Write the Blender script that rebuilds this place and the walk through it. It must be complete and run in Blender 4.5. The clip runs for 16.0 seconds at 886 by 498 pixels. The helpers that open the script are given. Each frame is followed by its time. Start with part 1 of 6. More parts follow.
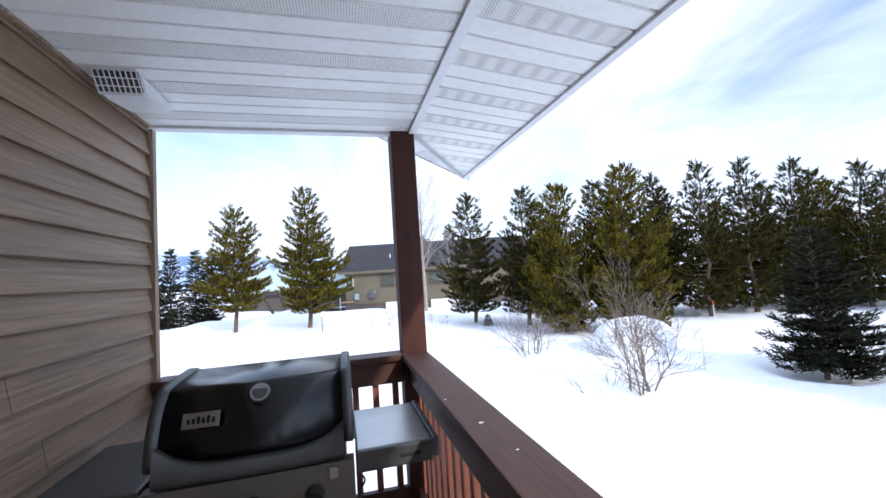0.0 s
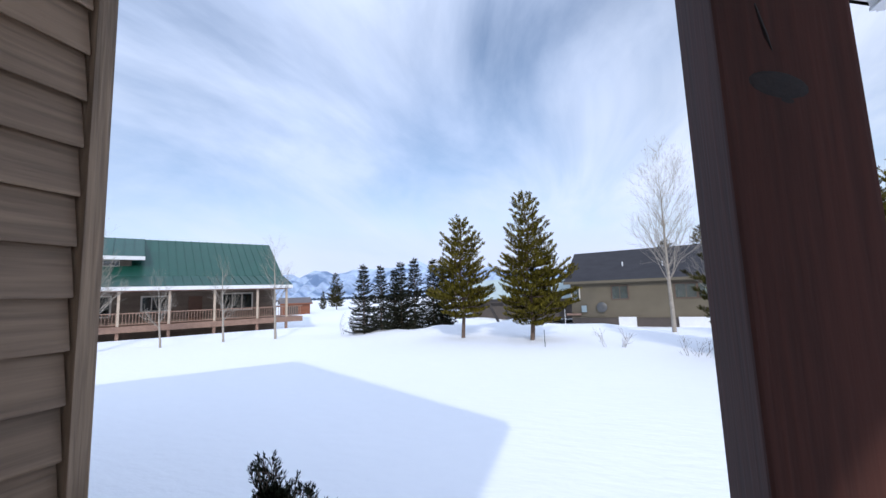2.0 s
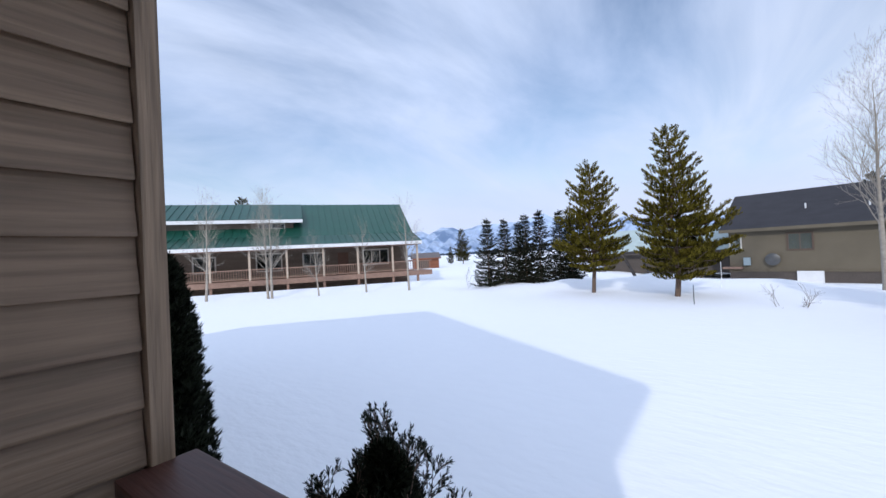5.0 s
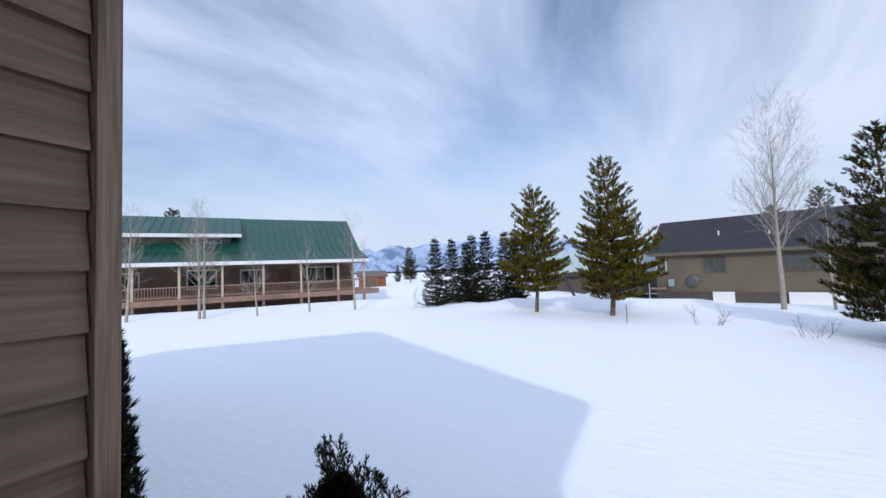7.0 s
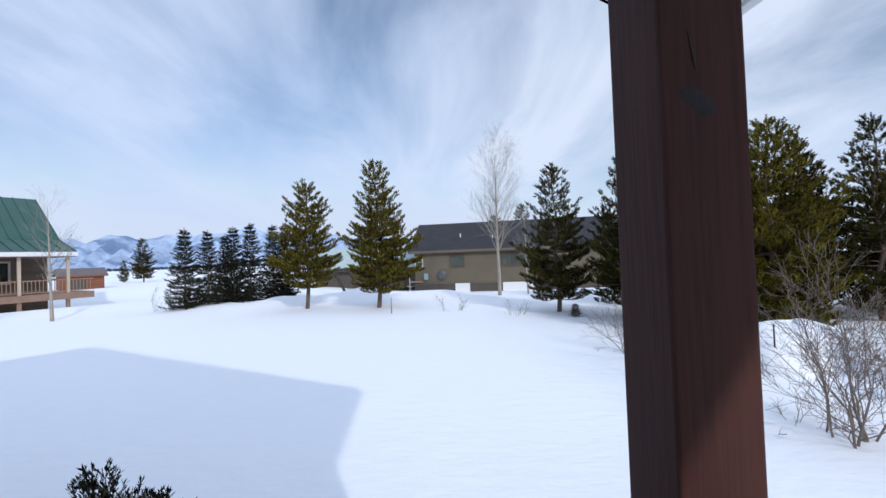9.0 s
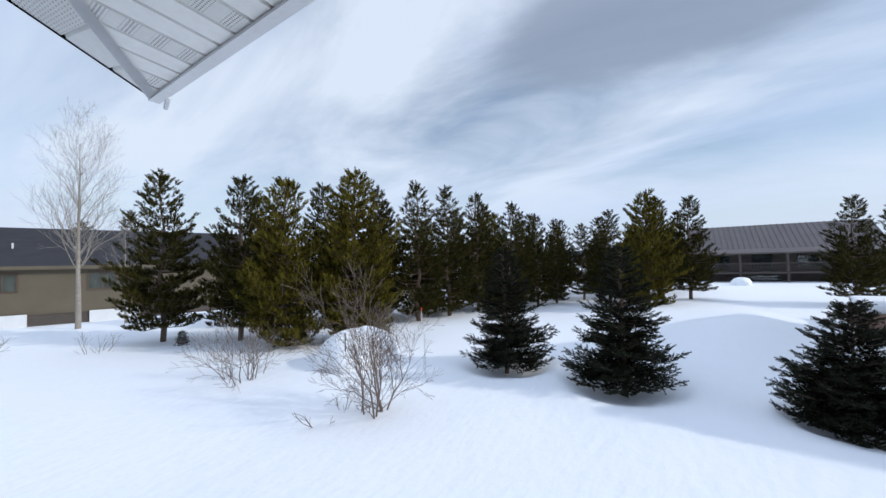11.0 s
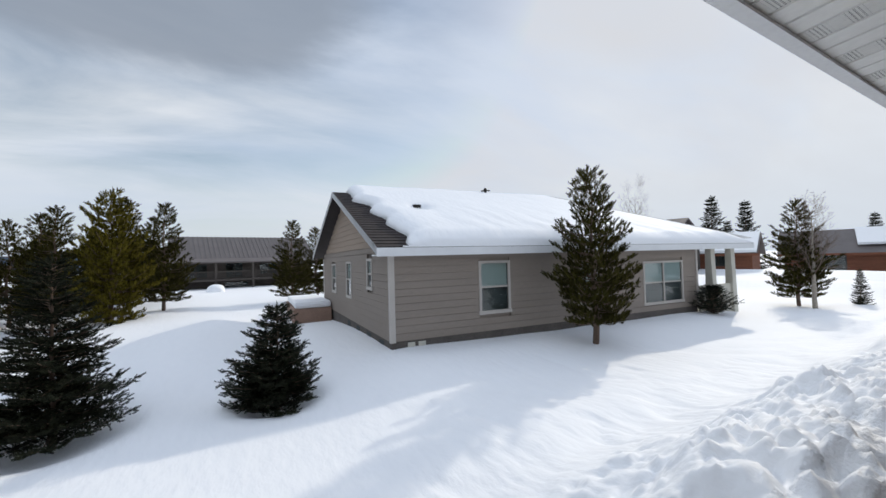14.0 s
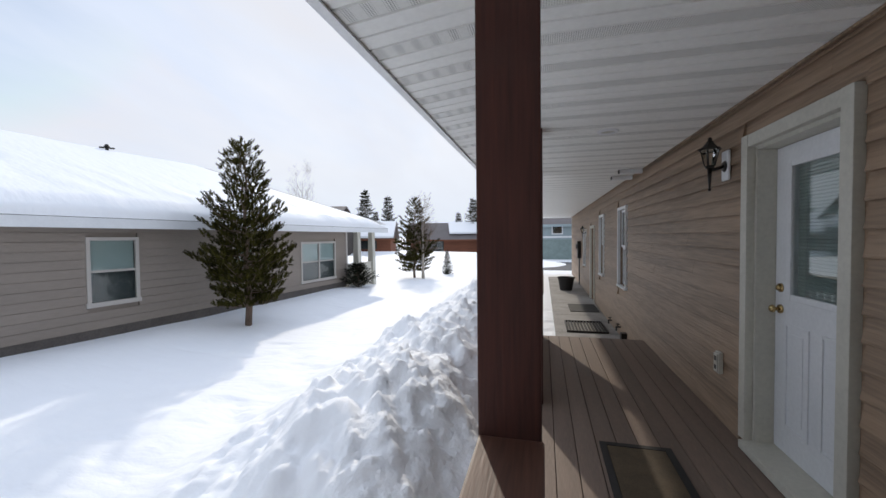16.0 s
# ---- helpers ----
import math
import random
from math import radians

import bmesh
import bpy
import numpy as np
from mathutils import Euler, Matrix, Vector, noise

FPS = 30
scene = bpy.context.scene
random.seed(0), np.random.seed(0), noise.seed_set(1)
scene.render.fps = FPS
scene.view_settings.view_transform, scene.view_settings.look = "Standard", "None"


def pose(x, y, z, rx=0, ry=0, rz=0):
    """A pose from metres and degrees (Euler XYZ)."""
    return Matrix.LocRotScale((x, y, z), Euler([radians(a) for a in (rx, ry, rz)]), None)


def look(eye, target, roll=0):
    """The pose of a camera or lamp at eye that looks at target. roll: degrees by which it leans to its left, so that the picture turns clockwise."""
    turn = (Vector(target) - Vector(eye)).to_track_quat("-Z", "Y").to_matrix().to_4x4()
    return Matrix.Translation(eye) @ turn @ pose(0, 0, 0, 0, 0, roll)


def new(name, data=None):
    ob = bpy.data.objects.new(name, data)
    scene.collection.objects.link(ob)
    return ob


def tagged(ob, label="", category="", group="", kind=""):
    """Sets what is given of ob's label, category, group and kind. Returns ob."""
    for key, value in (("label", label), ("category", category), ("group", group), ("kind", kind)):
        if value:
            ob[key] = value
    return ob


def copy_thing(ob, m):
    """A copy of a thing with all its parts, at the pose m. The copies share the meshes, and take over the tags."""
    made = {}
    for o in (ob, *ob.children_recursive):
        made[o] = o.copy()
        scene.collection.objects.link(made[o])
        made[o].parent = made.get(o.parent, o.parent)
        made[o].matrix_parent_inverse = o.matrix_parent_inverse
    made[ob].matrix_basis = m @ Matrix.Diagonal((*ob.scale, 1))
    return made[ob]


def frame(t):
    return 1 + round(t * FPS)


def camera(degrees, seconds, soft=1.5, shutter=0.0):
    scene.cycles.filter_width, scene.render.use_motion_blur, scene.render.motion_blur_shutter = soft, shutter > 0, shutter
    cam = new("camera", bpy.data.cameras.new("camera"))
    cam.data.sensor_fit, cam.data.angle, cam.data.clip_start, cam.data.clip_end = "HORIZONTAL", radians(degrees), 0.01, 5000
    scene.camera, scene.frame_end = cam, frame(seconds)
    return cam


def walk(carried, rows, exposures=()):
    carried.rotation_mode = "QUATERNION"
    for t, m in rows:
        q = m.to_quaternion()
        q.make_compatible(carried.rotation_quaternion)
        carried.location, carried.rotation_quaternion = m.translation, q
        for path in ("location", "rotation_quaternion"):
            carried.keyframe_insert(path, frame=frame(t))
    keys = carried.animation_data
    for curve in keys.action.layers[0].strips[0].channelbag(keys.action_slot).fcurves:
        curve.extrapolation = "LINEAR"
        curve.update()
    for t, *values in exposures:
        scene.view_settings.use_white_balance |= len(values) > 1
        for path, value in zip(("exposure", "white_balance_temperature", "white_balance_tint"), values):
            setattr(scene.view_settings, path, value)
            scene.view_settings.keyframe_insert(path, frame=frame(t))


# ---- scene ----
cam = camera(96.6, 16.0)
PATH = [
    (0, (-0.013, 0.095, 1.49), (0.496, 2.026, 1.612), -3.7),
    (0.5, (0.048, 0.669, 1.461), (0.467, 2.623, 1.533), -1.7),
    (1, (0.099, 1.207, 1.478), (0.249, 3.199, 1.578), -1.6),
    (1.5, (0.092, 1.665, 1.469), (-0.099, 3.649, 1.632), -2.0),
    (2, (0.122, 1.995, 1.487), (-0.464, 3.894, 1.715), -2.1),
    (2.5, (0.143, 2.163, 1.464), (-0.769, 3.919, 1.755), -2.7),
    (3, (0.18, 2.236, 1.438), (-0.918, 3.889, 1.687), -3.2),
    (3.5, (0.089, 2.348, 1.409), (-1.066, 3.979, 1.482), -3.2),
    (5.8, (0.017, 2.316, 1.448), (-1.116, 3.963, 1.463), -2.1),
    (6, (0.013, 2.313, 1.447), (-1.091, 3.98, 1.479), -1.9),
    (6.5, (0.025, 2.292, 1.472), (-1.003, 4.006, 1.546), -1.9),
    (7, (0.0, 2.267, 1.484), (-0.924, 4.038, 1.591), -2.2),
    (7.5, (-0.052, 2.216, 1.506), (-0.839, 4.051, 1.619), -2.4),
    (8, (-0.129, 2.129, 1.525), (-0.696, 4.045, 1.616), -2.1),
    (8.5, (-0.125, 2.05, 1.525), (-0.389, 4.031, 1.584), -1.7),
    (9, (-0.082, 1.994, 1.503), (0.09, 3.986, 1.546), -2.1),
    (9.5, (0.116, 1.95, 1.505), (0.789, 3.833, 1.546), -2.2),
    (10, (0.336, 1.959, 1.543), (1.405, 3.648, 1.612), -1.5),
    (10.2, (0.373, 1.802, 1.513), (1.586, 3.391, 1.592), -1.4),
    (12.3, (0.554, 1.317, 1.664), (2.517, 1.693, 1.738), -2.0),
    (12.5, (0.564, 1.34, 1.664), (2.55, 1.554, 1.744), -2.2),
    (13, (0.568, 1.345, 1.656), (2.559, 1.167, 1.728), -2.1),
    (13.5, (0.62, 1.25, 1.655), (2.524, 0.639, 1.719), -1.8),
    (14, (0.615, 1.105, 1.648), (2.336, 0.087, 1.701), -1.6),
    (14.5, (0.535, 1.0, 1.614), (2.007, -0.353, 1.662), -1.5),
    (15, (0.516, 1.03, 1.587), (1.672, -0.602, 1.615), -1.5),
    (15.5, (0.485, 0.995, 1.537), (1.306, -0.828, 1.53), -1.3),
    (16, (0.342, 0.793, 1.495), (0.834, -1.144, 1.436), -0.6),
]
walk(cam, [(t, look(e, g, r)) for t, e, g, r in PATH],
     [(0, 0.44, 6230, 12), (1, 0.02, 6250, 12), (1.5, -0.08, 6220, 12), (3, -0.32, 6160, 12), (6, -0.28, 6200, 12), (7, -0.38, 6180, 12), (8.5, -0.38, 6180, 11), (10, -0.32, 6280, 9), (12.5, -0.4, 6550, 8), (13.5, -0.42, 6980, 8), (14.5, -0.4, 7130, 8), (15.5, -0.38, 7150, 9), (16, -0.17, 7050, 10)])
# ---------------------------------------------------------------- light
SUN_DIR = Vector((0.31, -0.83, 0.465)).normalized()
sun_data = bpy.data.lights.new("sun", "SUN")
sun_data.energy, sun_data.angle, sun_data.color = 2.25, radians(1.2), (1.0, 0.95, 0.88)
sun_ob = new("sun", sun_data)
sun_ob.matrix_world = look((0, 0, 30), Vector((0, 0, 30)) - SUN_DIR)

world = bpy.data.worlds.new("world")
scene.world = world
world.use_nodes = True
wn, wl = world.node_tree.nodes, world.node_tree.links
wn.clear()
w_out, w_bg = wn.new("ShaderNodeOutputWorld"), wn.new("ShaderNodeBackground")
w_sky, w_co = wn.new("ShaderNodeTexSky"), wn.new("ShaderNodeTexCoord")
w_sky.sky_type, w_sky.sun_disc = "NISHITA", False
w_sky.sun_elevation = math.asin(SUN_DIR.z)
w_sky.sun_rotation = math.atan2(SUN_DIR.x, SUN_DIR.y)
w_bg.inputs["Strength"].default_value = 0.168
# thin streaked cloud on a level layer overhead
w_up, w_den, w_flat = wn.new("ShaderNodeSeparateXYZ"), wn.new("ShaderNodeMath"), wn.new("ShaderNodeVectorMath")
w_den.operation, w_flat.operation = "ADD", "DIVIDE"
w_den.inputs[1].default_value = 0.22
w_abs = wn.new("ShaderNodeMath")
w_abs.operation = "ABSOLUTE"
wl.new(w_co.outputs["Generated"], w_up.inputs[0])
wl.new(w_up.outputs["Z"], w_abs.inputs[0])
wl.new(w_abs.outputs[0], w_den.inputs[0])
wl.new(w_co.outputs["Generated"], w_flat.inputs[0])
wl.new(w_den.outputs[0], w_flat.inputs[1])
w_map = wn.new("ShaderNodeMapping")
w_map.inputs["Scale"].default_value = (1.0, 0.45, 1.0)
w_map.inputs["Rotation"].default_value = (0, 0, 0.75)
w_n1 = wn.new("ShaderNodeTexNoise")
w_n1.inputs["Scale"].default_value, w_n1.inputs["Detail"].default_value = 1.6, 8.0
w_n1.inputs["Roughness"].default_value, w_n1.inputs["Distortion"].default_value = 0.56, 0.5
w_ramp = wn.new("ShaderNodeMapRange")
w_ramp.inputs["From Min"].default_value, w_ramp.inputs["From Max"].default_value = 0.24, 0.62
w_mix = wn.new("ShaderNodeMix")
w_mix.data_type = "RGBA"
w_n2 = wn.new("ShaderNodeTexNoise")
w_n2.inputs["Scale"].default_value, w_n2.inputs["Detail"].default_value = 0.9, 7.0
w_cl = wn.new("ShaderNodeMix")
w_cl.data_type = "RGBA"
w_cl.inputs["A"].default_value = (4.5, 5.4, 7.2, 1)
w_cl.inputs["B"].default_value = (5.8, 6.35, 7.4, 1)
w_r2 = wn.new("ShaderNodeMapRange")
w_r2.inputs["From Min"].default_value, w_r2.inputs["From Max"].default_value = 0.38, 0.6
wl.new(w_flat.outputs["Vector"], w_map.inputs["Vector"])
wl.new(w_map.outputs["Vector"], w_n1.inputs["Vector"])
wl.new(w_map.outputs["Vector"], w_n2.inputs["Vector"])
wl.new(w_n1.outputs["Fac"], w_ramp.inputs["Value"])
wl.new(w_n2.outputs["Fac"], w_r2.inputs["Value"])
wl.new(w_r2.outputs["Result"], w_cl.inputs["Factor"])
w_cap = wn.new("ShaderNodeMath")
w_cap.operation = "MULTIPLY"
w_cap.inputs[1].default_value = 0.93
wl.new(w_ramp.outputs["Result"], w_cap.inputs[0])
wl.new(w_cap.outputs[0], w_mix.inputs["Factor"])
# thin cloud evens out the glare round the sun
w_thin = wn.new("ShaderNodeVectorMath")
w_thin.operation = "MINIMUM"
w_thin.inputs[1].default_value = (5.3, 5.6, 6.4)
wl.new(w_sky.outputs["Color"], w_thin.inputs[0])
wl.new(w_thin.outputs["Vector"], w_mix.inputs["A"])
wl.new(w_cl.outputs["Result"], w_mix.inputs["B"])
# pale haze towards the horizon
w_sep, w_hz, w_haze = wn.new("ShaderNodeSeparateXYZ"), wn.new("ShaderNodeMapRange"), wn.new("ShaderNodeMix")
w_hz.interpolation_type = "SMOOTHSTEP"
w_hz.inputs["From Min"].default_value, w_hz.inputs["From Max"].default_value = -0.05, 0.3
w_hz.inputs["To Min"].default_value, w_hz.inputs["To Max"].default_value = 0.92, 0.0
w_haze.data_type = "RGBA"
w_haze.inputs["B"].default_value = (4.9, 5.6, 6.8, 1)
wl.new(w_co.outputs["Generated"], w_sep.inputs[0])
wl.new(w_sep.outputs["Z"], w_hz.inputs["Value"])
wl.new(w_hz.outputs["Result"], w_haze.inputs["Factor"])
# one heavy grey cloud high in the east
w_off, w_len, w_ed, w_sum, w_cm, w_grey = (wn.new(k) for k in ("ShaderNodeVectorMath", "ShaderNodeVectorMath", "ShaderNodeMath", "ShaderNodeMath", "ShaderNodeMapRange", "ShaderNodeMix"))
w_off.operation, w_len.operation, w_ed.operation, w_sum.operation = "MULTIPLY_ADD", "LENGTH", "MULTIPLY_ADD", "ADD"
w_off.inputs[1].default_value, w_off.inputs[2].default_value = (2.7, 1.9, 0), (-3.15, -0.2, 0)
w_ed.inputs[1].default_value, w_ed.inputs[2].default_value = 1.1, -0.55
w_cm.interpolation_type = "SMOOTHSTEP"
w_cm.inputs["From Min"].default_value, w_cm.inputs["From Max"].default_value = 1.1, 0.6
w_cm.inputs["To Max"].default_value = 0.84
w_grey.data_type = "RGBA"
w_grey.inputs["B"].default_value = (2.2, 2.65, 3.5, 1)
wl.new(w_flat.outputs["Vector"], w_off.inputs[0])
wl.new(w_off.outputs["Vector"], w_len.inputs[0])
wl.new(w_n1.outputs["Fac"], w_ed.inputs[0])
wl.new(w_len.outputs["Value"], w_sum.inputs[0])
wl.new(w_ed.outputs[0], w_sum.inputs[1])
wl.new(w_sum.outputs[0], w_cm.inputs["Value"])
wl.new(w_cm.outputs["Result"], w_grey.inputs["Factor"])
wl.new(w_mix.outputs["Result"], w_grey.inputs["A"])
wl.new(w_grey.outputs["Result"], w_haze.inputs["A"])
# extra brightness towards the unseen zenith of the overcast, added to fill shaded snow
w_zen, w_top = wn.new("ShaderNodeMapRange"), wn.new("ShaderNodeVectorMath")
w_zen.interpolation_type, w_top.operation = "SMOOTHSTEP", "SCALE"
w_zen.inputs["From Min"].default_value, w_zen.inputs["From Max"].default_value = 0.55, 1.0
w_zen.inputs["To Min"].default_value, w_zen.inputs["To Max"].default_value = 1.0, 2.0
wl.new(w_sep.outputs["Z"], w_zen.inputs["Value"])
wl.new(w_haze.outputs["Result"], w_top.inputs[0])
wl.new(w_zen.outputs["Result"], w_top.inputs["Scale"])
wl.new(w_top.outputs["Vector"], w_bg.inputs["Color"])
wl.new(w_bg.outputs["Background"], w_out.inputs["Surface"])


# ---------------------------------------------------------------- materials
def mat(name, base, rough=0.65, var=0.18, scale=3.0, fine=45.0, bump=0.15, depth=0.01, stretch=(1, 1, 1), metal=0.0,
        rand=0.0, island=0.0, stain=None, stain_at=0.62, coat=0.0, lo=0.7):
    m = bpy.data.materials.new(name)
    m.use_nodes = True
    n, l = m.node_tree.nodes, m.node_tree.links
    b = n["Principled BSDF"]
    co, mp = n.new("ShaderNodeTexCoord"), n.new("ShaderNodeMapping")
    mp.inputs["Scale"].default_value = stretch
    l.new(co.outputs["Object"], mp.inputs["Vector"])
    big, small = n.new("ShaderNodeTexNoise"), n.new("ShaderNodeTexNoise")
    big.inputs["Scale"].default_value, big.inputs["Detail"].default_value = scale, 4.0
    small.inputs["Scale"].default_value, small.inputs["Detail"].default_value = fine, 3.0
    for t in (big, small):
        l.new(mp.outputs["Vector"], t.inputs["Vector"])
    add = n.new("ShaderNodeMath")
    add.operation = "ADD"
    l.new(big.outputs["Fac"], add.inputs[0])
    l.new(small.outputs["Fac"], add.inputs[1])
    fac = add.outputs[0]
    for kind, amount in (("rand", rand), ("island", island)):
        if amount:
            src = n.new("ShaderNodeObjectInfo").outputs["Random"] if kind == "rand" else n.new("ShaderNodeNewGeometry").outputs["Random Per Island"]
            k, s = n.new("ShaderNodeMath"), n.new("ShaderNodeMath")
            k.operation, s.operation = "MULTIPLY_ADD", "ADD"
            k.inputs[1].default_value, k.inputs[2].default_value = amount, -amount / 2
            l.new(src, k.inputs[0])
            l.new(fac, s.inputs[0])
            l.new(k.outputs[0], s.inputs[1])
            fac = s.outputs[0]
    r = n.new("ShaderNodeMapRange")
    r.inputs["From Min"].default_value, r.inputs["From Max"].default_value = lo, 2 - lo
    l.new(fac, r.inputs["Value"])
    mix = n.new("ShaderNodeMix")
    mix.data_type = "RGBA"
    mix.inputs["A"].default_value = (*[c * (1 - var) for c in base], 1)
    mix.inputs["B"].default_value = (*[min(1, c * (1 + var)) for c in base], 1)
    l.new(r.outputs["Result"], mix.inputs["Factor"])
    col = mix.outputs["Result"]
    if stain:
        s3, r3, m3 = n.new("ShaderNodeTexNoise"), n.new("ShaderNodeMapRange"), n.new("ShaderNodeMix")
        s3.inputs["Scale"].default_value, s3.inputs["Detail"].default_value = scale * 0.6, 6.0
        r3.inputs["From Min"].default_value, r3.inputs["From Max"].default_value = stain_at, stain_at + 0.12
        m3.data_type = "RGBA"
        m3.inputs["B"].default_value = (*stain, 1)
        l.new(co.outputs["Object"], s3.inputs["Vector"])
        l.new(s3.outputs["Fac"], r3.inputs["Value"])
        l.new(r3.outputs["Result"], m3.inputs["Factor"])
        l.new(col, m3.inputs["A"])
        col = m3.outputs["Result"]
    l.new(col, b.inputs["Base Color"])
    b.inputs["Roughness"].default_value, b.inputs["Metallic"].default_value = rough, metal
    b.inputs["Coat Weight"].default_value = coat
    if island > 0.9:
        b.inputs["Specular IOR Level"].default_value = 0.2
    if bump:
        bp = n.new("ShaderNodeBump")
        bp.inputs["Strength"].default_value, bp.inputs["Distance"].default_value = bump, depth
        l.new(add.outputs[0], bp.inputs["Height"])
        l.new(bp.outputs["Normal"], b.inputs["Normal"])
    return m


def snow_mat(name, ripple=0.42, lump=0.2, lump_size=9.0, deep=0.02, grain=0.18, tint=1.0):
    m = bpy.data.materials.new(name)
    m.use_nodes = True
    n, l = m.node_tree.nodes, m.node_tree.links
    b = n["Principled BSDF"]
    co = n.new("ShaderNodeTexCoord")
    rip, mid, fine = (n.new("ShaderNodeTexNoise") for _ in range(3))
    mp = n.new("ShaderNodeMapping")
    mp.inputs["Scale"].default_value = (1.0, 2.6, 1.0)
    mp.inputs["Rotation"].default_value = (0, 0, 0.5)
    l.new(co.outputs["Object"], mp.inputs["Vector"])
    rip.inputs["Scale"].default_value, rip.inputs["Detail"].default_value = 2.4, 4.0
    mid.inputs["Scale"].default_value, mid.inputs["Detail"].default_value = lump_size, 6.0
    fine.inputs["Scale"].default_value = 130.0
    l.new(mp.outputs["Vector"], rip.inputs["Vector"])
    l.new(co.outputs["Object"], mid.inputs["Vector"])
    l.new(co.outputs["Object"], fine.inputs["Vector"])
    b1, b2, b3 = (n.new("ShaderNodeBump") for _ in range(3))
    for bp, src, s, d in ((b1, rip, ripple, 0.05), (b2, mid, lump, deep), (b3, fine, grain, 0.004)):
        bp.inputs["Strength"].default_value, bp.inputs["Distance"].default_value = s, d
        l.new(src.outputs["Fac"], bp.inputs["Height"])
    l.new(b1.outputs["Normal"], b2.inputs["Normal"])
    l.new(b2.outputs["Normal"], b3.inputs["Normal"])
    l.new(b3.outputs["Normal"], b.inputs["Normal"])
    mix = n.new("ShaderNodeMix")
    mix.data_type = "RGBA"
    mix.inputs["A"].default_value, mix.inputs["B"].default_value = (0.91 * tint, 0.92 * tint, 0.935 * tint, 1), (0.95 * tint, 0.955 * tint, 0.965 * tint, 1)
    l.new(rip.outputs["Fac"], mix.inputs["Factor"])
    l.new(mix.outputs["Result"], b.inputs["Base Color"])
    b.inputs["Roughness"].default_value = 0.7
    b.inputs["Specular IOR Level"].default_value = 0.2
    return m


def plain(name, base, rough=0.5, metal=0.0, coat=0.0):
    return mat(name, base, rough, var=0.08, scale=6, fine=80, bump=0.05, depth=0.002, metal=metal, coat=coat)


def glass(name, tint=(0.9, 0.95, 0.95)):
    m = bpy.data.materials.new(name)
    m.use_nodes = True
    b = m.node_tree.nodes["Principled BSDF"]
    b.inputs["Base Color"].default_value = (*tint, 1)
    b.inputs["Roughness"].default_value, b.inputs["Transmission Weight"].default_value = 0.02, 1.0
    b.inputs["IOR"].default_value = 1.45
    return m


def perforated(name, base):
    m = mat(name, base, 0.45, 0.06, 5, 60, 0.05)
    n, l = m.node_tree.nodes, m.node_tree.links
    b = n["Principled BSDF"]
    co, v, r = n.new("ShaderNodeTexCoord"), n.new("ShaderNodeTexVoronoi"), n.new("ShaderNodeMapRange")
    v.inputs["Scale"].default_value, v.inputs["Randomness"].default_value = 95.0, 0.0
    l.new(co.outputs["Object"], v.inputs["Vector"])
    l.new(v.outputs["Distance"], r.inputs["Value"])
    r.inputs["From Min"].default_value, r.inputs["From Max"].default_value = 0.2, 0.36
    mx = n.new("ShaderNodeMix")
    mx.data_type = "RGBA"
    mx.inputs["A"].default_value = (0.09, 0.09, 0.085, 1)
    old = b.inputs["Base Color"].links[0].from_socket
    l.new(old, mx.inputs["B"])
    l.new(r.outputs["Result"], mx.inputs["Factor"])
    l.new(mx.outputs["Result"], b.inputs["Base Color"])
    return m


M_SNOW = snow_mat("snow")
M_CRUST = snow_mat("ploughed_snow", 0.3, 0.6, 14.0, 0.05, 0.5, 0.965)
M_SIDING = mat("tan_vinyl_siding", (0.275, 0.186, 0.122), 0.5, 0.24, 4.0, 40, 0.8, 0.006, (1, 0.07, 1.5), rand=0.12, lo=0.8)
M_TRIM_TAN = mat("tan_corner_trim", (0.27, 0.188, 0.124), 0.55, 0.38, 4, 45, 0.8, 0.006, (1.6, 1.6, 0.07), lo=0.8)
M_STAIN = mat("brown_stained_wood", (0.055, 0.014, 0.008), 0.78, 0.35, 3, 40, 0.25, 0.004, (2.5, 2.5, 0.12), rand=0.3, stain=(0.055, 0.02, 0.014), stain_at=0.6)
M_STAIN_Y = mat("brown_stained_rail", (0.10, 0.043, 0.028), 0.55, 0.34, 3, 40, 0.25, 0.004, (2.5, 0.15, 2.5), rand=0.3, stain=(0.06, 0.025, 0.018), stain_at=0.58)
# same stained wood in a darker tone than the side rail
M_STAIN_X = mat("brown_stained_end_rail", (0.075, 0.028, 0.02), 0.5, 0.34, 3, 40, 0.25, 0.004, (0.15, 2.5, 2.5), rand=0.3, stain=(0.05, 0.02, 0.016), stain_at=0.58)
M_BAL = mat("red_brown_baluster", (0.2, 0.062, 0.032), 0.5, 0.3, 3, 40, 0.25, 0.004, (2.5, 2.5, 0.2), rand=0.5)
M_SOFFIT = mat("white_soffit", (0.86, 0.86, 0.83), 0.4, 0.05, 2, 30, 0.05, 0.002)
M_PERF = perforated("perforated_soffit", (0.76, 0.76, 0.73))
M_WHITE = mat("white_paint", (0.76, 0.77, 0.78), 0.45, 0.05, 3, 40, 0.08, 0.002)
M_CREAM = mat("cream_trim_paint", (0.55, 0.53, 0.46), 0.5, 0.08, 3, 40, 0.1, 0.002)
M_DECK = mat("brown_composite_deck", (0.19, 0.135, 0.105), 0.6, 0.2, 2.5, 50, 0.3, 0.003, (3, 0.25, 1), rand=0.35)
M_BLACK = mat("black_enamel", (0.006, 0.006, 0.007), 0.22, 0.2, 4, 60, 0.02, 0.001)
M_GREY = mat("grey_cast_metal", (0.12, 0.12, 0.118), 0.42, 0.12, 5, 90, 0.12, 0.002, metal=0.5)
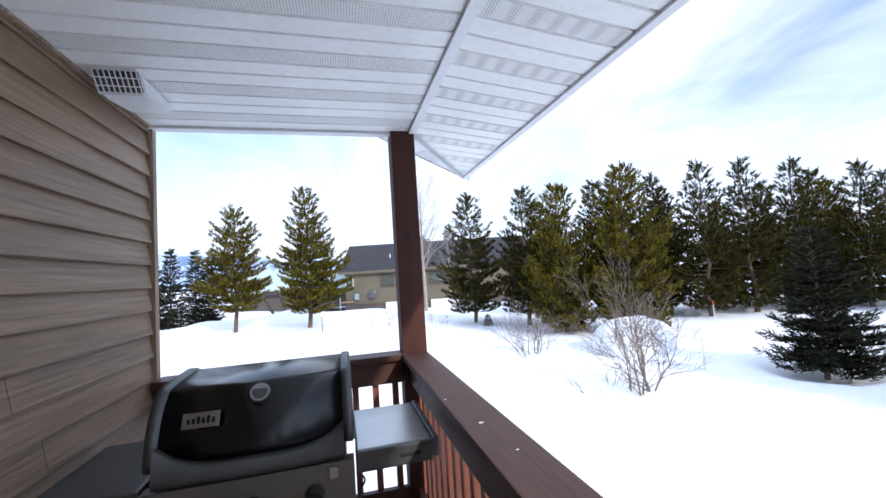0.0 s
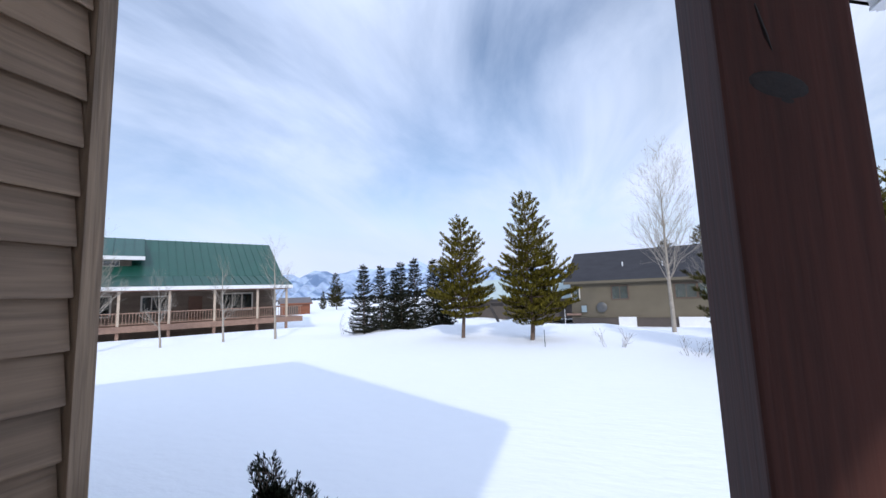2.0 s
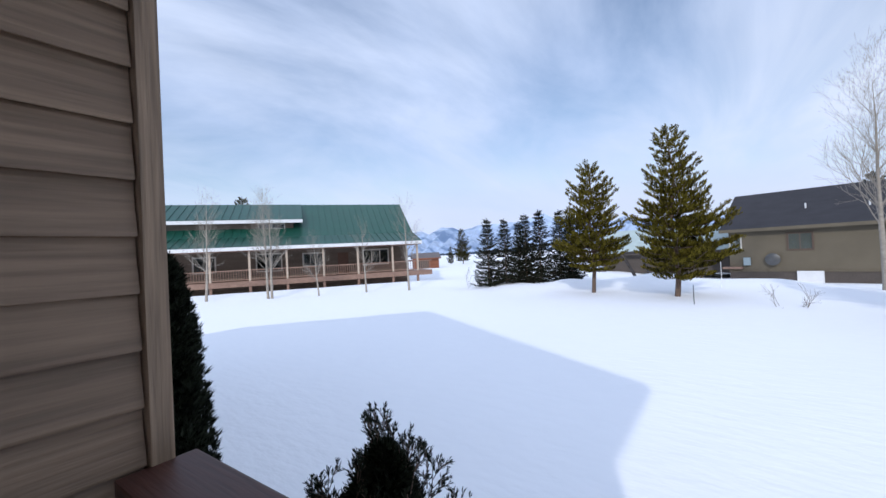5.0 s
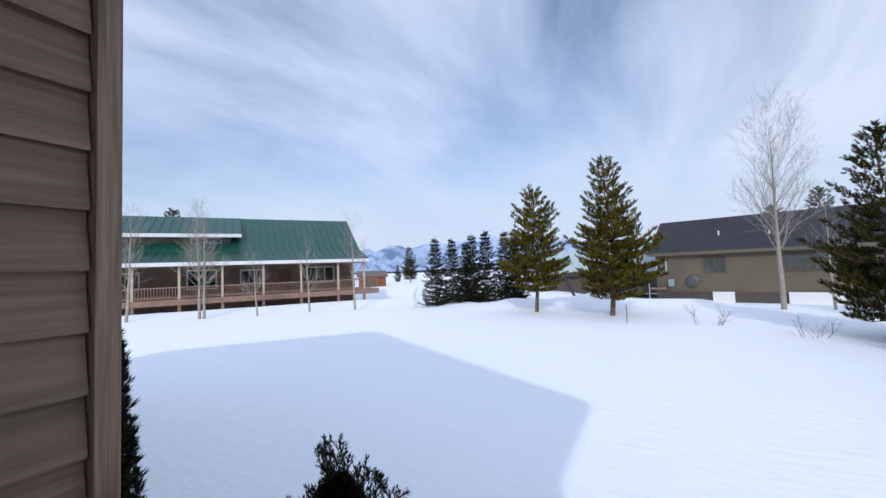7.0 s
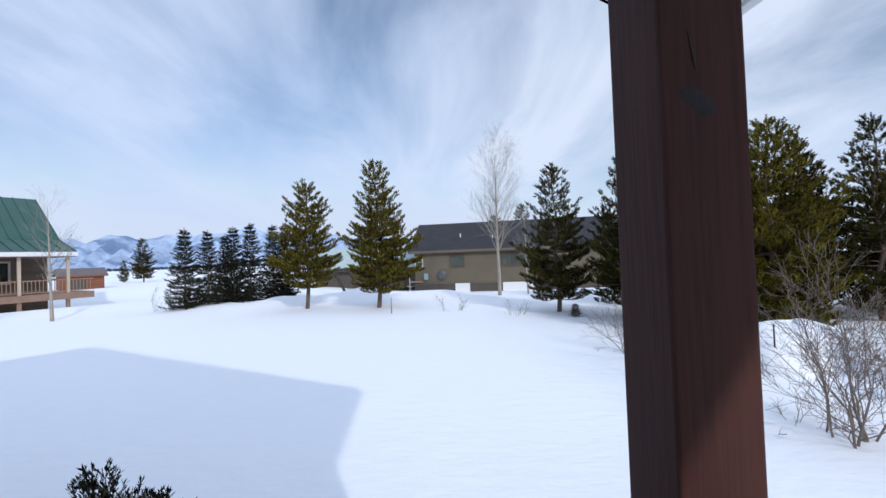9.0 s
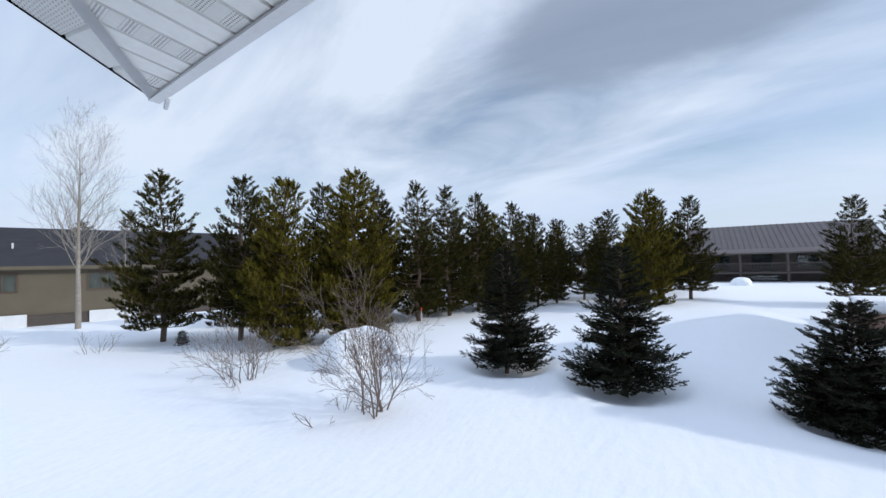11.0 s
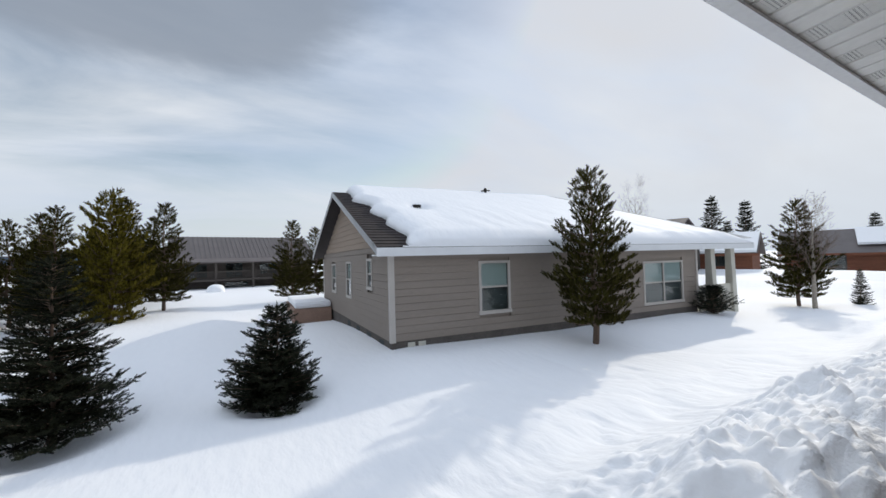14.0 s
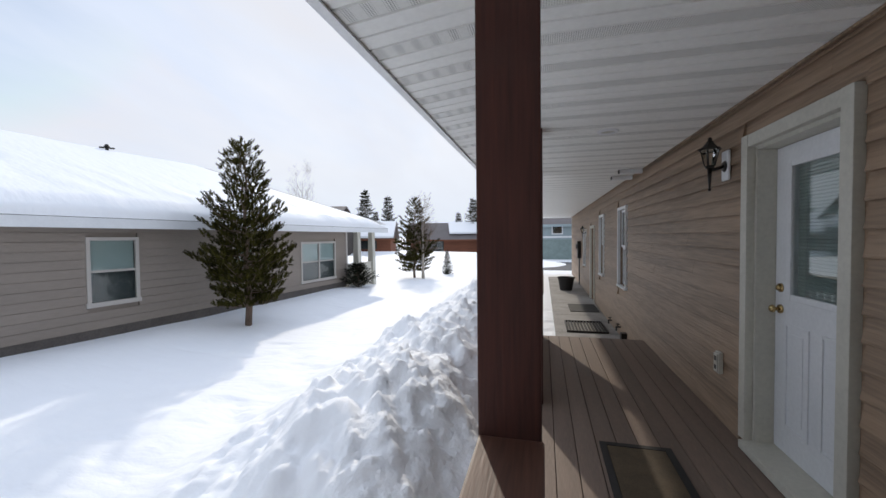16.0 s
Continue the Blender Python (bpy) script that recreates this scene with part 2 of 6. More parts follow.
M_STEEL = mat("brushed_steel", (0.5, 0.5, 0.49), 0.28, 0.08, 3, 60, 0.05, 0.001, (0.1, 4, 4), metal=1.0)
M_DARKMETAL = plain("dark_metal", (0.02, 0.017, 0.015), 0.45, 0.3)
M_BRASS = plain("aged_brass", (0.5, 0.36, 0.17), 0.25, 1.0)
M_GLASS = glass("window_glass")
# dark colour that stands in for the shade of unlit interiors
M_DARK = mat("unlit_interior_panel", (0.05, 0.06, 0.06), 0.8, 0.3, 2, 10, 0)
M_BLIND = mat("pale_blind", (0.42, 0.5, 0.47), 0.6, 0.08, 2, 30, 0.3, 0.004, (0.2, 0.2, 20))
M_CONC = mat("grey_concrete", (0.3, 0.28, 0.26), 0.8, 0.25, 2, 40, 0.3, 0.004, stain=(0.2, 0.19, 0.18))
M_RUBBER = plain("black_rubber", (0.02, 0.018, 0.017), 0.7)
M_MATFILL = mat("brown_coir", (0.085, 0.06, 0.035), 0.9, 0.3, 8, 150, 0.6, 0.004)
M_BARK = mat("grey_brown_bark", (0.14, 0.095, 0.07), 0.9, 0.4, 5, 40, 0.6, 0.01, (1, 1, 0.3))
M_TWIG = mat("grey_twig_bark", (0.19, 0.145, 0.12), 0.85, 0.3, 6, 60, 0.3, 0.003, (1, 1, 0.3))
M_ASPEN = mat("pale_aspen_bark", (0.34, 0.3, 0.25), 0.8, 0.25, 5, 30, 0.3, 0.004, (1, 1, 2), stain=(0.05, 0.04, 0.035), stain_at=0.64)
M_PINE = mat("olive_pine_needles", (0.135, 0.112, 0.017), 0.8, 0.55, 0.7, 8, 0, island=0.9)
M_PINE_D = mat("dark_pine_needles", (0.056, 0.051, 0.012), 0.8, 0.45, 0.7, 8, 0, island=1.0)
M_SPRUCE = mat("blue_green_spruce_needles", (0.033, 0.037, 0.023), 0.8, 0.5, 0.7, 8, 0, island=1.0)
M_JUN = mat("dark_juniper_scales", (0.02, 0.024, 0.014), 0.8, 0.5, 2, 12, 0, island=1.0)
for m in (M_PINE, M_PINE_D, M_SPRUCE, M_JUN):
    m.node_tree.nodes["Principled BSDF"].inputs["Specular IOR Level"].default_value = 0.08
M_NWALL = mat("taupe_lap_siding", (0.27, 0.225, 0.19), 0.65, 0.08, 1.2, 20, 0.15, 0.003, (0.3, 0.3, 2))
M_NTRIM = mat("pale_taupe_trim", (0.5, 0.46, 0.42), 0.55, 0.06, 2, 30, 0.08, 0.002)
M_NTOP = mat("tan_gable_siding", (0.33, 0.25, 0.19), 0.65, 0.1, 1.2, 20, 0.15, 0.003, (0.3, 0.3, 2))
M_SHINGLE = mat("dark_brown_shingle", (0.028, 0.019, 0.018), 0.85, 0.35, 6, 40, 0.5, 0.01, rand=0.3, island=0.5)
M_FOUND = mat("grey_block_foundation", (0.11, 0.095, 0.085), 0.85, 0.25, 2, 30, 0.4, 0.005)
M_GREEN = mat("green_metal_roof", (0.012, 0.075, 0.052), 0.4, 0.14, 0.8, 12, 0.05, 0.002, metal=0.1)
M_GWALL = mat("brown_grey_wood_siding", (0.16, 0.125, 0.095), 0.8, 0.25, 1, 14, 0.2, 0.004, (0.3, 0.3, 3))
M_GDECK = mat("weathered_redwood", (0.27, 0.17, 0.125), 0.75, 0.2, 2, 20, 0.2, 0.003)
M_PINKPOST = mat("pale_wood_post", (0.5, 0.4, 0.31), 0.7, 0.1, 2, 20, 0.1, 0.003)
M_H2WALL = mat("olive_tan_stucco", (0.135, 0.113, 0.078), 0.85, 0.12, 0.8, 40, 0.2, 0.004)
M_H2ROOF = mat("charcoal_shingle_roof", (0.03, 0.029, 0.034), 0.85, 0.25, 1, 20, 0.3, 0.01, (1, 1, 4))
M_GREYROOF = mat("grey_brown_metal_roof", (0.12, 0.10, 0.095), 0.5, 0.15, 0.8, 12, 0.1, 0.004)
M_GREYWALL = mat("dark_weathered_wall", (0.085, 0.07, 0.06), 0.8, 0.2, 1, 14, 0.1, 0.004)
M_RED = mat("red_cedar_wall", (0.2, 0.07, 0.035), 0.75, 0.25, 1, 14, 0.2, 0.004, (0.4, 0.4, 3))
M_BLUEGREY = mat("blue_grey_siding", (0.3, 0.37, 0.39), 0.7, 0.1, 1, 14, 0.1, 0.003)
M_ASPHALT = mat("wet_asphalt", (0.055, 0.055, 0.058), 0.5, 0.3, 1, 30, 0.2, 0.004)
M_ORANGE = plain("orange_marker", (0.7, 0.09, 0.03), 0.5)


# ---------------------------------------------------------------- building tools
def part(name, bm, material, parent=None, label=""):
    me = bpy.data.meshes.new(name)
    bm.to_mesh(me)
    bm.free()
    me.materials.append(material)
    ob = new(name, me)
    if parent:
        ob.parent = parent
    if label:
        ob["label"] = label
    return ob


def thing(name, label, category, at=(0, 0, 0), rz=0, group="", kind=""):
    ob = new(name)
    ob.empty_display_size = 0.1
    ob.matrix_basis = pose(*at, 0, 0, rz)
    return tagged(ob, label, category, group, kind)


def box(bm, x0, x1, y0, y1, z0, z1, bevel=0.0):
    r = bmesh.ops.create_cube(bm, size=1, matrix=Matrix.Translation(((x0 + x1) / 2, (y0 + y1) / 2, (z0 + z1) / 2)) @ Matrix.Diagonal((abs(x1 - x0), abs(y1 - y0), abs(z1 - z0), 1)))
    if bevel:
        es = list({e for v in r["verts"] for e in v.link_edges})
        bmesh.ops.bevel(bm, geom=es, offset=bevel, segments=2, affect="EDGES", profile=0.7)
    return bm


def boxm(x0, x1, y0, y1, z0, z1, bevel=0.0):
    return box(bmesh.new(), x0, x1, y0, y1, z0, z1, bevel)


def tube(bm, a, b, r0, r1, n=8, cap=True):
    a, b = Vector(a), Vector(b)
    q = (b - a).to_track_quat("Z", "Y").to_matrix()
    rings = []
    for p, r in ((a, r0), (b, r1)):
        rings.append([bm.verts.new(p + q @ Vector((r * math.cos(6.2832 * i / n), r * math.sin(6.2832 * i / n), 0))) for i in range(n)])
    for i in range(n):
        bm.faces.new((rings[0][i], rings[0][(i + 1) % n], rings[1][(i + 1) % n], rings[1][i]))
    if cap:
        bm.faces.new(rings[0][::-1])
        bm.faces.new(rings[1])
    return bm


def tubem(a, b, r0, r1=None, n=12):
    return tube(bmesh.new(), a, b, r0, r0 if r1 is None else r1, n)


def prism(profile, axis, a, b):
    """A closed outline (list of 2D points) swept along an axis from a to b."""
    bm = bmesh.new()
    def at(p, s):
        return {"x": (s, p[0], p[1]), "y": (p[0], s, p[1]), "z": (p[0], p[1], s)}[axis]
    f0 = [bm.verts.new(at(p, a)) for p in profile]
    f1 = [bm.verts.new(at(p, b)) for p in profile]
    k = len(profile)
    bm.faces.new(f0)
    bm.faces.new(f1[::-1])
    for i in range(k):
        bm.faces.new((f0[i], f1[i], f1[(i + 1) % k], f0[(i + 1) % k]))
    bmesh.ops.recalc_face_normals(bm, faces=bm.faces)
    return bm


def mesh_part(name, verts, faces, material, parent=None, smooth=False):
    me = bpy.data.meshes.new(name)
    me.from_pydata(verts, [], faces)
    me.materials.append(material)
    if smooth:
        me.polygons.foreach_set("use_smooth", [True] * len(me.polygons))
    ob = new(name, me)
    if parent:
        ob.parent = parent
    return ob


def shade(ob):
    ob.data.polygons.foreach_set("use_smooth", [True] * len(ob.data.polygons))
    return ob


# ---------------------------------------------------------------- the snow field
def smooth(a, b, x):
    t = np.clip((x - a) / (b - a), 0, 1)
    return t * t * (3 - 2 * t)


def lumps(x, y, f, seed):
    rng = np.random.RandomState(seed)
    out = np.zeros_like(x)
    for k in range(9):
        a, p, s = rng.uniform(0, 6.283), rng.uniform(0, 6.283), f * rng.uniform(0.6, 1.9)
        out = out + np.sin((x * math.cos(a) + y * math.sin(a)) * s + p + 1.3 * np.sin(s * 0.63 * (x * math.sin(a) - y * math.cos(a)) + 2 * p)) * rng.uniform(0.4, 1.0) * f / s
    return out / 4.5


def crag(x, y, f, seed):
    return 1 - 2 * np.abs(lumps(x, y, f, seed))


def value_noise(x, y, f, seed):
    """Smooth lattice noise in -1..1."""
    u, v = x * f + seed * 17.31, y * f - seed * 9.73
    iu, iv = np.floor(u), np.floor(v)
    fu, fv = u - iu, v - iv
    fu, fv = fu * fu * (3 - 2 * fu), fv * fv * (3 - 2 * fv)
    def cell(a, b):
        s = np.sin(a * 127.1 + b * 311.7 + seed * 74.7) * 43758.5453
        return (s - np.floor(s)) * 2 - 1
    top = cell(iu, iv) * (1 - fu) + cell(iu + 1, iv) * fu
    low = cell(iu, iv + 1) * (1 - fu) + cell(iu + 1, iv + 1) * fu
    return top * (1 - fv) + low * fv


def chunks(x, y):
    """Broken ploughed snow: slanting lumps at four sizes."""
    a, b = x * 0.86 + y * 0.5, y * 0.86 - x * 0.5
    out = 0.17 * value_noise(a, b * 0.6, 1.9, 1) + 0.13 * np.abs(value_noise(a, b * 0.7, 4.1, 2)) + 0.10 * value_noise(a, b, 8.3, 3) * (0.6 + value_noise(a, b, 2.7, 6))
    return out + 0.07 * np.abs(value_noise(a, b, 15.0, 4)) * (0.8 + value_noise(a, b, 3.3, 7)) + 0.03 * value_noise(a, b, 27.0, 5)


def ridge(x, y, ax, ay, bx, by, wide, high):
    dx, dy = bx - ax, by - ay
    t = np.clip(((x - ax) * dx + (y - ay) * dy) / (dx * dx + dy * dy), 0, 1)
    d = np.hypot(x - ax - t * dx, y - ay - t * dy)
    return high * np.exp(-(d / wide) ** 2)


SP1, SP2, SP3 = (9.3, 5.98), (9.0, 3.22), (8.68, 0.02)      # the near spruces


def ground_height(x, y):
    x, y = np.asarray(x, float), np.asarray(y, float)
    near = 1 - smooth(25, 70, np.hypot(x, y))
    h = -1.0 + 0.05 * lumps(x, y, 0.5, 1) * near + 0.018 * lumps(x, y, 2.2, 2) * near
    # rise towards the neighbour's long wall
    h = h + 0.38 * smooth(5.5, 8.8, x) * smooth(0.5, -3.5, y) * smooth(-20, -14, y) * smooth(22, 12, x)
    h = h + 0.25 * smooth(2.2, 5.0, x) * smooth(8, 4.5, x) * smooth(1, -3, y) * smooth(-40, -10, y)
    # ploughed bank beside the walkway
    crest_x = 1.55 + 0.1 * lumps(0 * x, y, 0.8, 5) + 0.012 * np.clip(-y - 4, 0, 30)
    top = (0.36 + 0.07 * lumps(0 * x, y, 1.3, 6)) * smooth(1.0, -3.0, y) - 0.9 * (1 - smooth(1.0, -3.0, y))
    face = np.where(x < crest_x, np.clip((x - 0.55) / (crest_x - 0.55), 0, 1) ** 0.75, 1)
    back = 1 - smooth(0, 2.8, x - crest_x) * 0.98
    foot = -0.42
    on_bank = smooth(1.2, -1.6, y) * (1 - smooth(-34, -40, y))
    bank = np.where(x < crest_x, foot + (top - foot) * face, h + (top - h) * back)
    rough = (chunks(x, y) - 0.05) * smooth(0.5, 0.9, x) * (1 - smooth(0.3, 2.4, x - crest_x) * 0.8)
    w = on_bank * smooth(0.35, 0.5, x) * (1 - smooth(4.0, 6.0, x))
    h = h * (1 - w) + (bank + rough * 0.85) * w
    # trodden crust beside the bank
    h = h - 0.05 * np.clip(crag(x, y, 2.4, 12) - 0.62, 0, 1) * 2.4 * smooth(1.8, 2.6, x) * smooth(9, 6, x) * smooth(0, -3, y)
    # cleared walkway beside the house
    clear = (1 - smooth(0.46, 0.54, x)) * smooth(-14.8, -14.0, x) * smooth(2.7, 2.4, y)
    h = np.where(clear > 0.5, np.where(y > -5.35, -1.0, -0.42 + 0.05 * np.clip(crag(x, y, 5, 14), 0, 1) * smooth(-0.55, 0.3, x)), h)
    # road at the end of the walkway
    rd = smooth(-20, -22, y) * smooth(-42, -39, y) * smooth(4.5, 3.0, x) * smooth(-40, -30, x)
    h = h * (1 - rd) + (-0.62) * rd
    # ploughed berms
    h = h + ridge(x, y, -8, 27.5, -3.2, 29, 1.4, 0.5) + ridge(x, y, -2.6, 29.5, 2, 29, 1.6, 0.35) + 0.3 * smooth(0.2, 0.6, x) * smooth(2.6, 1.2, x) * smooth(-1.5, 0.0, y) * smooth(3.5, 1.8, y)
    h = h + ridge(x, y, -33, 13.5, -19.5, 30, 1.6, 0.3) + ridge(x, y, -9.5, 25, -12, 27, 1.6, 0.3)
    h = h + ridge(x, y, 3, -30, 22, -36, 2.2, 0.75) + ridge(x, y, 4, -42, 30, -44, 3.0, 0.9)
    h = h + ridge(x, y, 2.0, 4.5, 4.5, 1.0, 1.6, 0.12) + ridge(x, y, 12, 2.8, 20, 0.6, 1.5, 0.35) + ridge(x, y, 18, 4, 40, 3, 3.0, 0.35)
    # the ground falls away towards the olive house and under the green-roofed house's porch
    h = h - 0.65 * smooth(28, 36, y) * smooth(-9, -2, x) * smooth(30, 22, x) * smooth(70, 50, y)
    d = (x + 39.6) * 0.822 - (y - 14.4) * 0.57
    h = h - 0.45 * smooth(5.0, 3.4, d) * smooth(-14, -8, d) * smooth(-46, -42, x) * smooth(-12, -18, x) * smooth(8, 12, y)
    # tree wells
    for tx, ty, r in ((SP3[0], SP3[1], 0.75), (SP2[0], SP2[1], 1.0), (SP1[0], SP1[1], 1.0)):
        d = np.hypot(x - tx, y - ty)
        h = h - 0.16 * np.exp(-(d / r) ** 4) + 0.08 * np.exp(-((d - r * 1.35) / 0.35) ** 2)
    return h


def zg(x, y):
    return float(ground_height(np.array([x]), np.array([y]))[0])


def axis_lines(lo, hi, step, far):
    core = np.arange(lo, hi + step / 2, step)
    out, v, s = [], core[-1], step
    while v < far:
        s *= 1.065
        v += s
        out.append(v)
    neg, v, s = [], core[0], step
    while v > -far:
        s *= 1.065
        v -= s
        neg.append(v)
    return np.array(neg[::-1] + list(core) + out)


gx, gy = axis_lines(0.45, 2.7, 0.032, 3500), axis_lines(-8.5, 0.4, 0.036, 3500)
GX, GY = np.meshgrid(gx, gy)
GZ = ground_height(GX, GY)
nx, ny = len(gx), len(gy)
idx = np.arange(nx * ny).reshape(ny, nx)
quads = np.stack([idx[:-1, :-1], idx[:-1, 1:], idx[1:, 1:], idx[1:, :-1]], -1).reshape(-1, 4)
ground = mesh_part("ground", np.stack([GX, GY, GZ], -1).reshape(-1, 3).tolist(), quads.tolist(), M_SNOW, smooth=True)
ground.data.materials.append(M_CRUST)
QX, QY = (gx[:-1] + gx[1:]) / 2, (gy[:-1] + gy[1:]) / 2
CX, CY = np.meshgrid(QX, QY)
crust = (CX > 0.5) & (CX < 1.75 + 0.35 * lumps(CX, CY, 3.0, 31)) & (CY < -0.6 + 0.5 * lumps(CX, CY, 2.0, 32)) & (CY > -38)
ground.data.polygons.foreach_set("material_index", crust.astype(np.int32).ravel())
tagged(ground, "deep bright white snow covering the yard", "snow", kind="structure")

# ---------------------------------------------------------------- own house: wall, siding, roof
WX = -1.05          # face of the siding
Y_END, Y_FAR = 2.66, -20.0
LAP = 0.127
TRIM_W = 0.047
OPEN = [(-2.375, -1.475, 0.05, 2.10), (-7.25, -6.57, 0.58, 1.97), (-9.81, -9.17, 0.56, 1.96), (-11.75, -10.9, -0.4, 1.72), (-13.9, -13.3, 0.5, 1.6)]
# y0, y1, z0, z1 of the door, two windows, the second door, a far window

wall_east = thing("wall_east", "tan lap-sided wall of the house along the porch", "wall", kind="structure")
bm = bmesh.new()
ys = sorted({Y_FAR, Y_END} | {v for o in OPEN for v in o[:2]})
for a, b in zip(ys, ys[1:]):
    o = [q for q in OPEN if q[0] <= (a + b) / 2 <= q[1]]
    if o:
        box(bm, WX - 0.16, WX - 0.014, a, b, -1.0, o[0][2])
        box(bm, WX - 0.16, WX - 0.014, a, b, o[0][3], 2.6)
    else:
        box(bm, WX - 0.16, WX - 0.014, a, b, -1.0, 2.6)
part("sheathing", bm, M_SIDING, wall_east)
z = 1.13 - LAP * 12
course = 0
while z < 2.43:
    z1 = min(z + LAP, 2.44)
    spans, cur = [], Y_FAR
    for o in sorted(OPEN):
        if z1 > o[2] - 0.09 and z < o[3] + 0.09:
            spans.append((cur, o[0] - 0.11))
            cur = o[1] + 0.11
    spans.append((cur, Y_END - 0.004))
    for a, b in spans:
        if z < -0.45 and b > -5.4:
            a, b = a, min(b, -5.4)
        cuts = [a]
        k = a + 1.1 + (course * 1.37) % 2.9
        while k < b - 0.8:
            cuts.append(k)
            k += 3.66
        cuts.append(b)
        for c0, c1 in zip(cuts, cuts[1:]):
            prof = [(WX - 0.013, z1 + 0.012), (WX - 0.013, z + 0.013), (WX + 0.009, z + 0.013), (WX + 0.011, z), (WX + 0.016, z), (WX + 0.017, z + 0.006), (WX - 0.005, z1 + 0.002), (WX - 0.008, z1 + 0.012)]
            part("siding_board", prism(prof, "y", c0 + 0.0015, c1 - 0.0015), M_SIDING, wall_east)
    z += LAP
    course += 1
bm = boxm(WX - 0.17, WX + 0.028, Y_END, Y_END + TRIM_W, -1.0, 2.45, 0.003)
part("corner_board", bm, M_TRIM_TAN, wall_east)
part("foundation", boxm(WX - 0.16, WX + 0.004, Y_FAR, -5.4, -1.0, -0.395), M_CONC, wall_east)

wall_north = thing("wall_north", "tan end wall of the house", "wall", kind="structure")
bm = bmesh.new()
vs = [bm.verts.new(p) for p in ((-12.2, Y_END - 0.02, -1.1), (WX - 0.17, Y_END - 0.02, -1.1), (WX - 0.17, Y_END - 0.02, 3.2), (-5.85, Y_END - 0.02, 5.5), (-12.2, Y_END - 0.02, 2.5))]
f = bm.faces.new(vs)
bmesh.ops.solidify(bm, geom=[f], thickness=0.15)
part("gable_sheathing", bm, M_SIDING, wall_north)
wall_west = thing("wall_west", "tan rear wall of the house", "wall", kind="structure")
part("rear_sheathing", boxm(-12.2, -12.05, Y_FAR, Y_END - 0.2, -1.1, 2.6), M_SIDING, wall_west)
wall_south = thing("wall_south", "tan front wall of the house", "wall", kind="structure")
part("front_sheathing", boxm(-12.04, WX - 0.17, Y_FAR, Y_FAR + 0.15, -1.1, 2.6), M_SIDING, wall_south)
# small gable panel above the porch ceiling
bm = bmesh.new()
f = bm.faces.new([bm.verts.new(p) for p in ((WX - 0.16, 2.70, 2.47), (0.5, 2.70, 2.47), (0.5, 2.70, 2.5), (WX - 0.16, 2.70, 3.2))])
bmesh.ops.solidify(bm, geom=[f], thickness=-0.03)
part("porch_gable_panel", bm, M_SOFFIT, wall_north)

PITCH = 0.48
EX, EZ, YR = 1.15, 2.36, 3.55
RX = -5.85


def roof_z(x, lift=0.0):
    return EZ + lift + PITCH * (EX - x) if x > RX else EZ + lift + PITCH * (x - (2 * RX - EX))


roof = thing("roof", "snow-covered gable roof of the house with white fascia", "roof", kind="structure")
prof = [(EX, EZ + 0.12), (RX, roof_z(RX, 0.12)), (2 * RX - EX, EZ + 0.12), (2 * RX - EX, EZ + 0.2), (RX, roof_z(RX, 0.2)), (EX, EZ + 0.2)]
part("roof_deck", prism(prof, "y", Y_FAR - 0.8, YR), M_SHINGLE, roof)
prof = [(EX - 0.25, roof_z(EX - 0.25, 0.205)), (RX, roof_z(RX, 0.205)), (2 * RX - EX + 0.25, EZ + 0.325), (2 * RX - EX + 0.25, EZ + 0.6), (RX, roof_z(RX, 0.5)), (EX - 0.45, roof_z(EX - 0.45, 0.45))]
part("roof_snow", prism(prof, "y", Y_FAR - 0.7, YR - 0.35), M_SNOW, roof)
part("eave_fascia", boxm(EX, EX + 0.022, Y_FAR - 0.8, YR + 0.02, EZ - 0.006, EZ + 0.19), M_WHITE, roof)
part("eave_lip", boxm(EX - 0.03, EX, Y_FAR - 0.8, YR, EZ - 0.012, EZ), M_WHITE, roof)
bm = bmesh.new()
for sx, ex in ((EX, RX), (RX, 2 * RX - EX)):
    vs = [bm.verts.new((x, y, z)) for x, y, z in ((sx, YR, roof_z(sx, -0.006)), (ex, YR, roof_z(ex, -0.006)), (ex, YR, roof_z(ex, 0.2)), (sx, YR, roof_z(sx, 0.2)))]
    f = bm.faces.new(vs)
bmesh.ops.solidify(bm, geom=bm.faces[:], thickness=-0.022)
part("rake_fascia", bm, M_WHITE, roof)
bm = tubem((EX + 0.03, YR - 0.06, EZ + 0.01), (EX + 0.05, YR + 0.03, EZ - 0.015), 0.012, 0.01, 6)
part("drip_end", bm, M_WHITE, roof)


# ceiling of the porch and the eave soffit: ribbed panels, every third one perforated
def soffit_strip(bm, p00, p10, p11, p01, slot, groove=0.012, deep=0.025):
    """One panel between two seams; corners run round it, seen from below."""
    a, b, c, d = (Vector(p) for p in (p00, p10, p11, p01))
    along = (d - a).normalized()
    up = Vector((0, 0, deep))
    ids = [bm.verts.new(v) for v in (a + up, b + up, b + along * groove, a + along * groove, c - along * 0.004, d - along * 0.004, c + up, d + up)]
    for q in ((0, 1, 2, 3), (3, 2, 4, 5), (5, 4, 6, 7)):
        f = bm.faces.new([ids[i] for i in q])
        f.material_index = slot if q == (3, 2, 4, 5) else 0


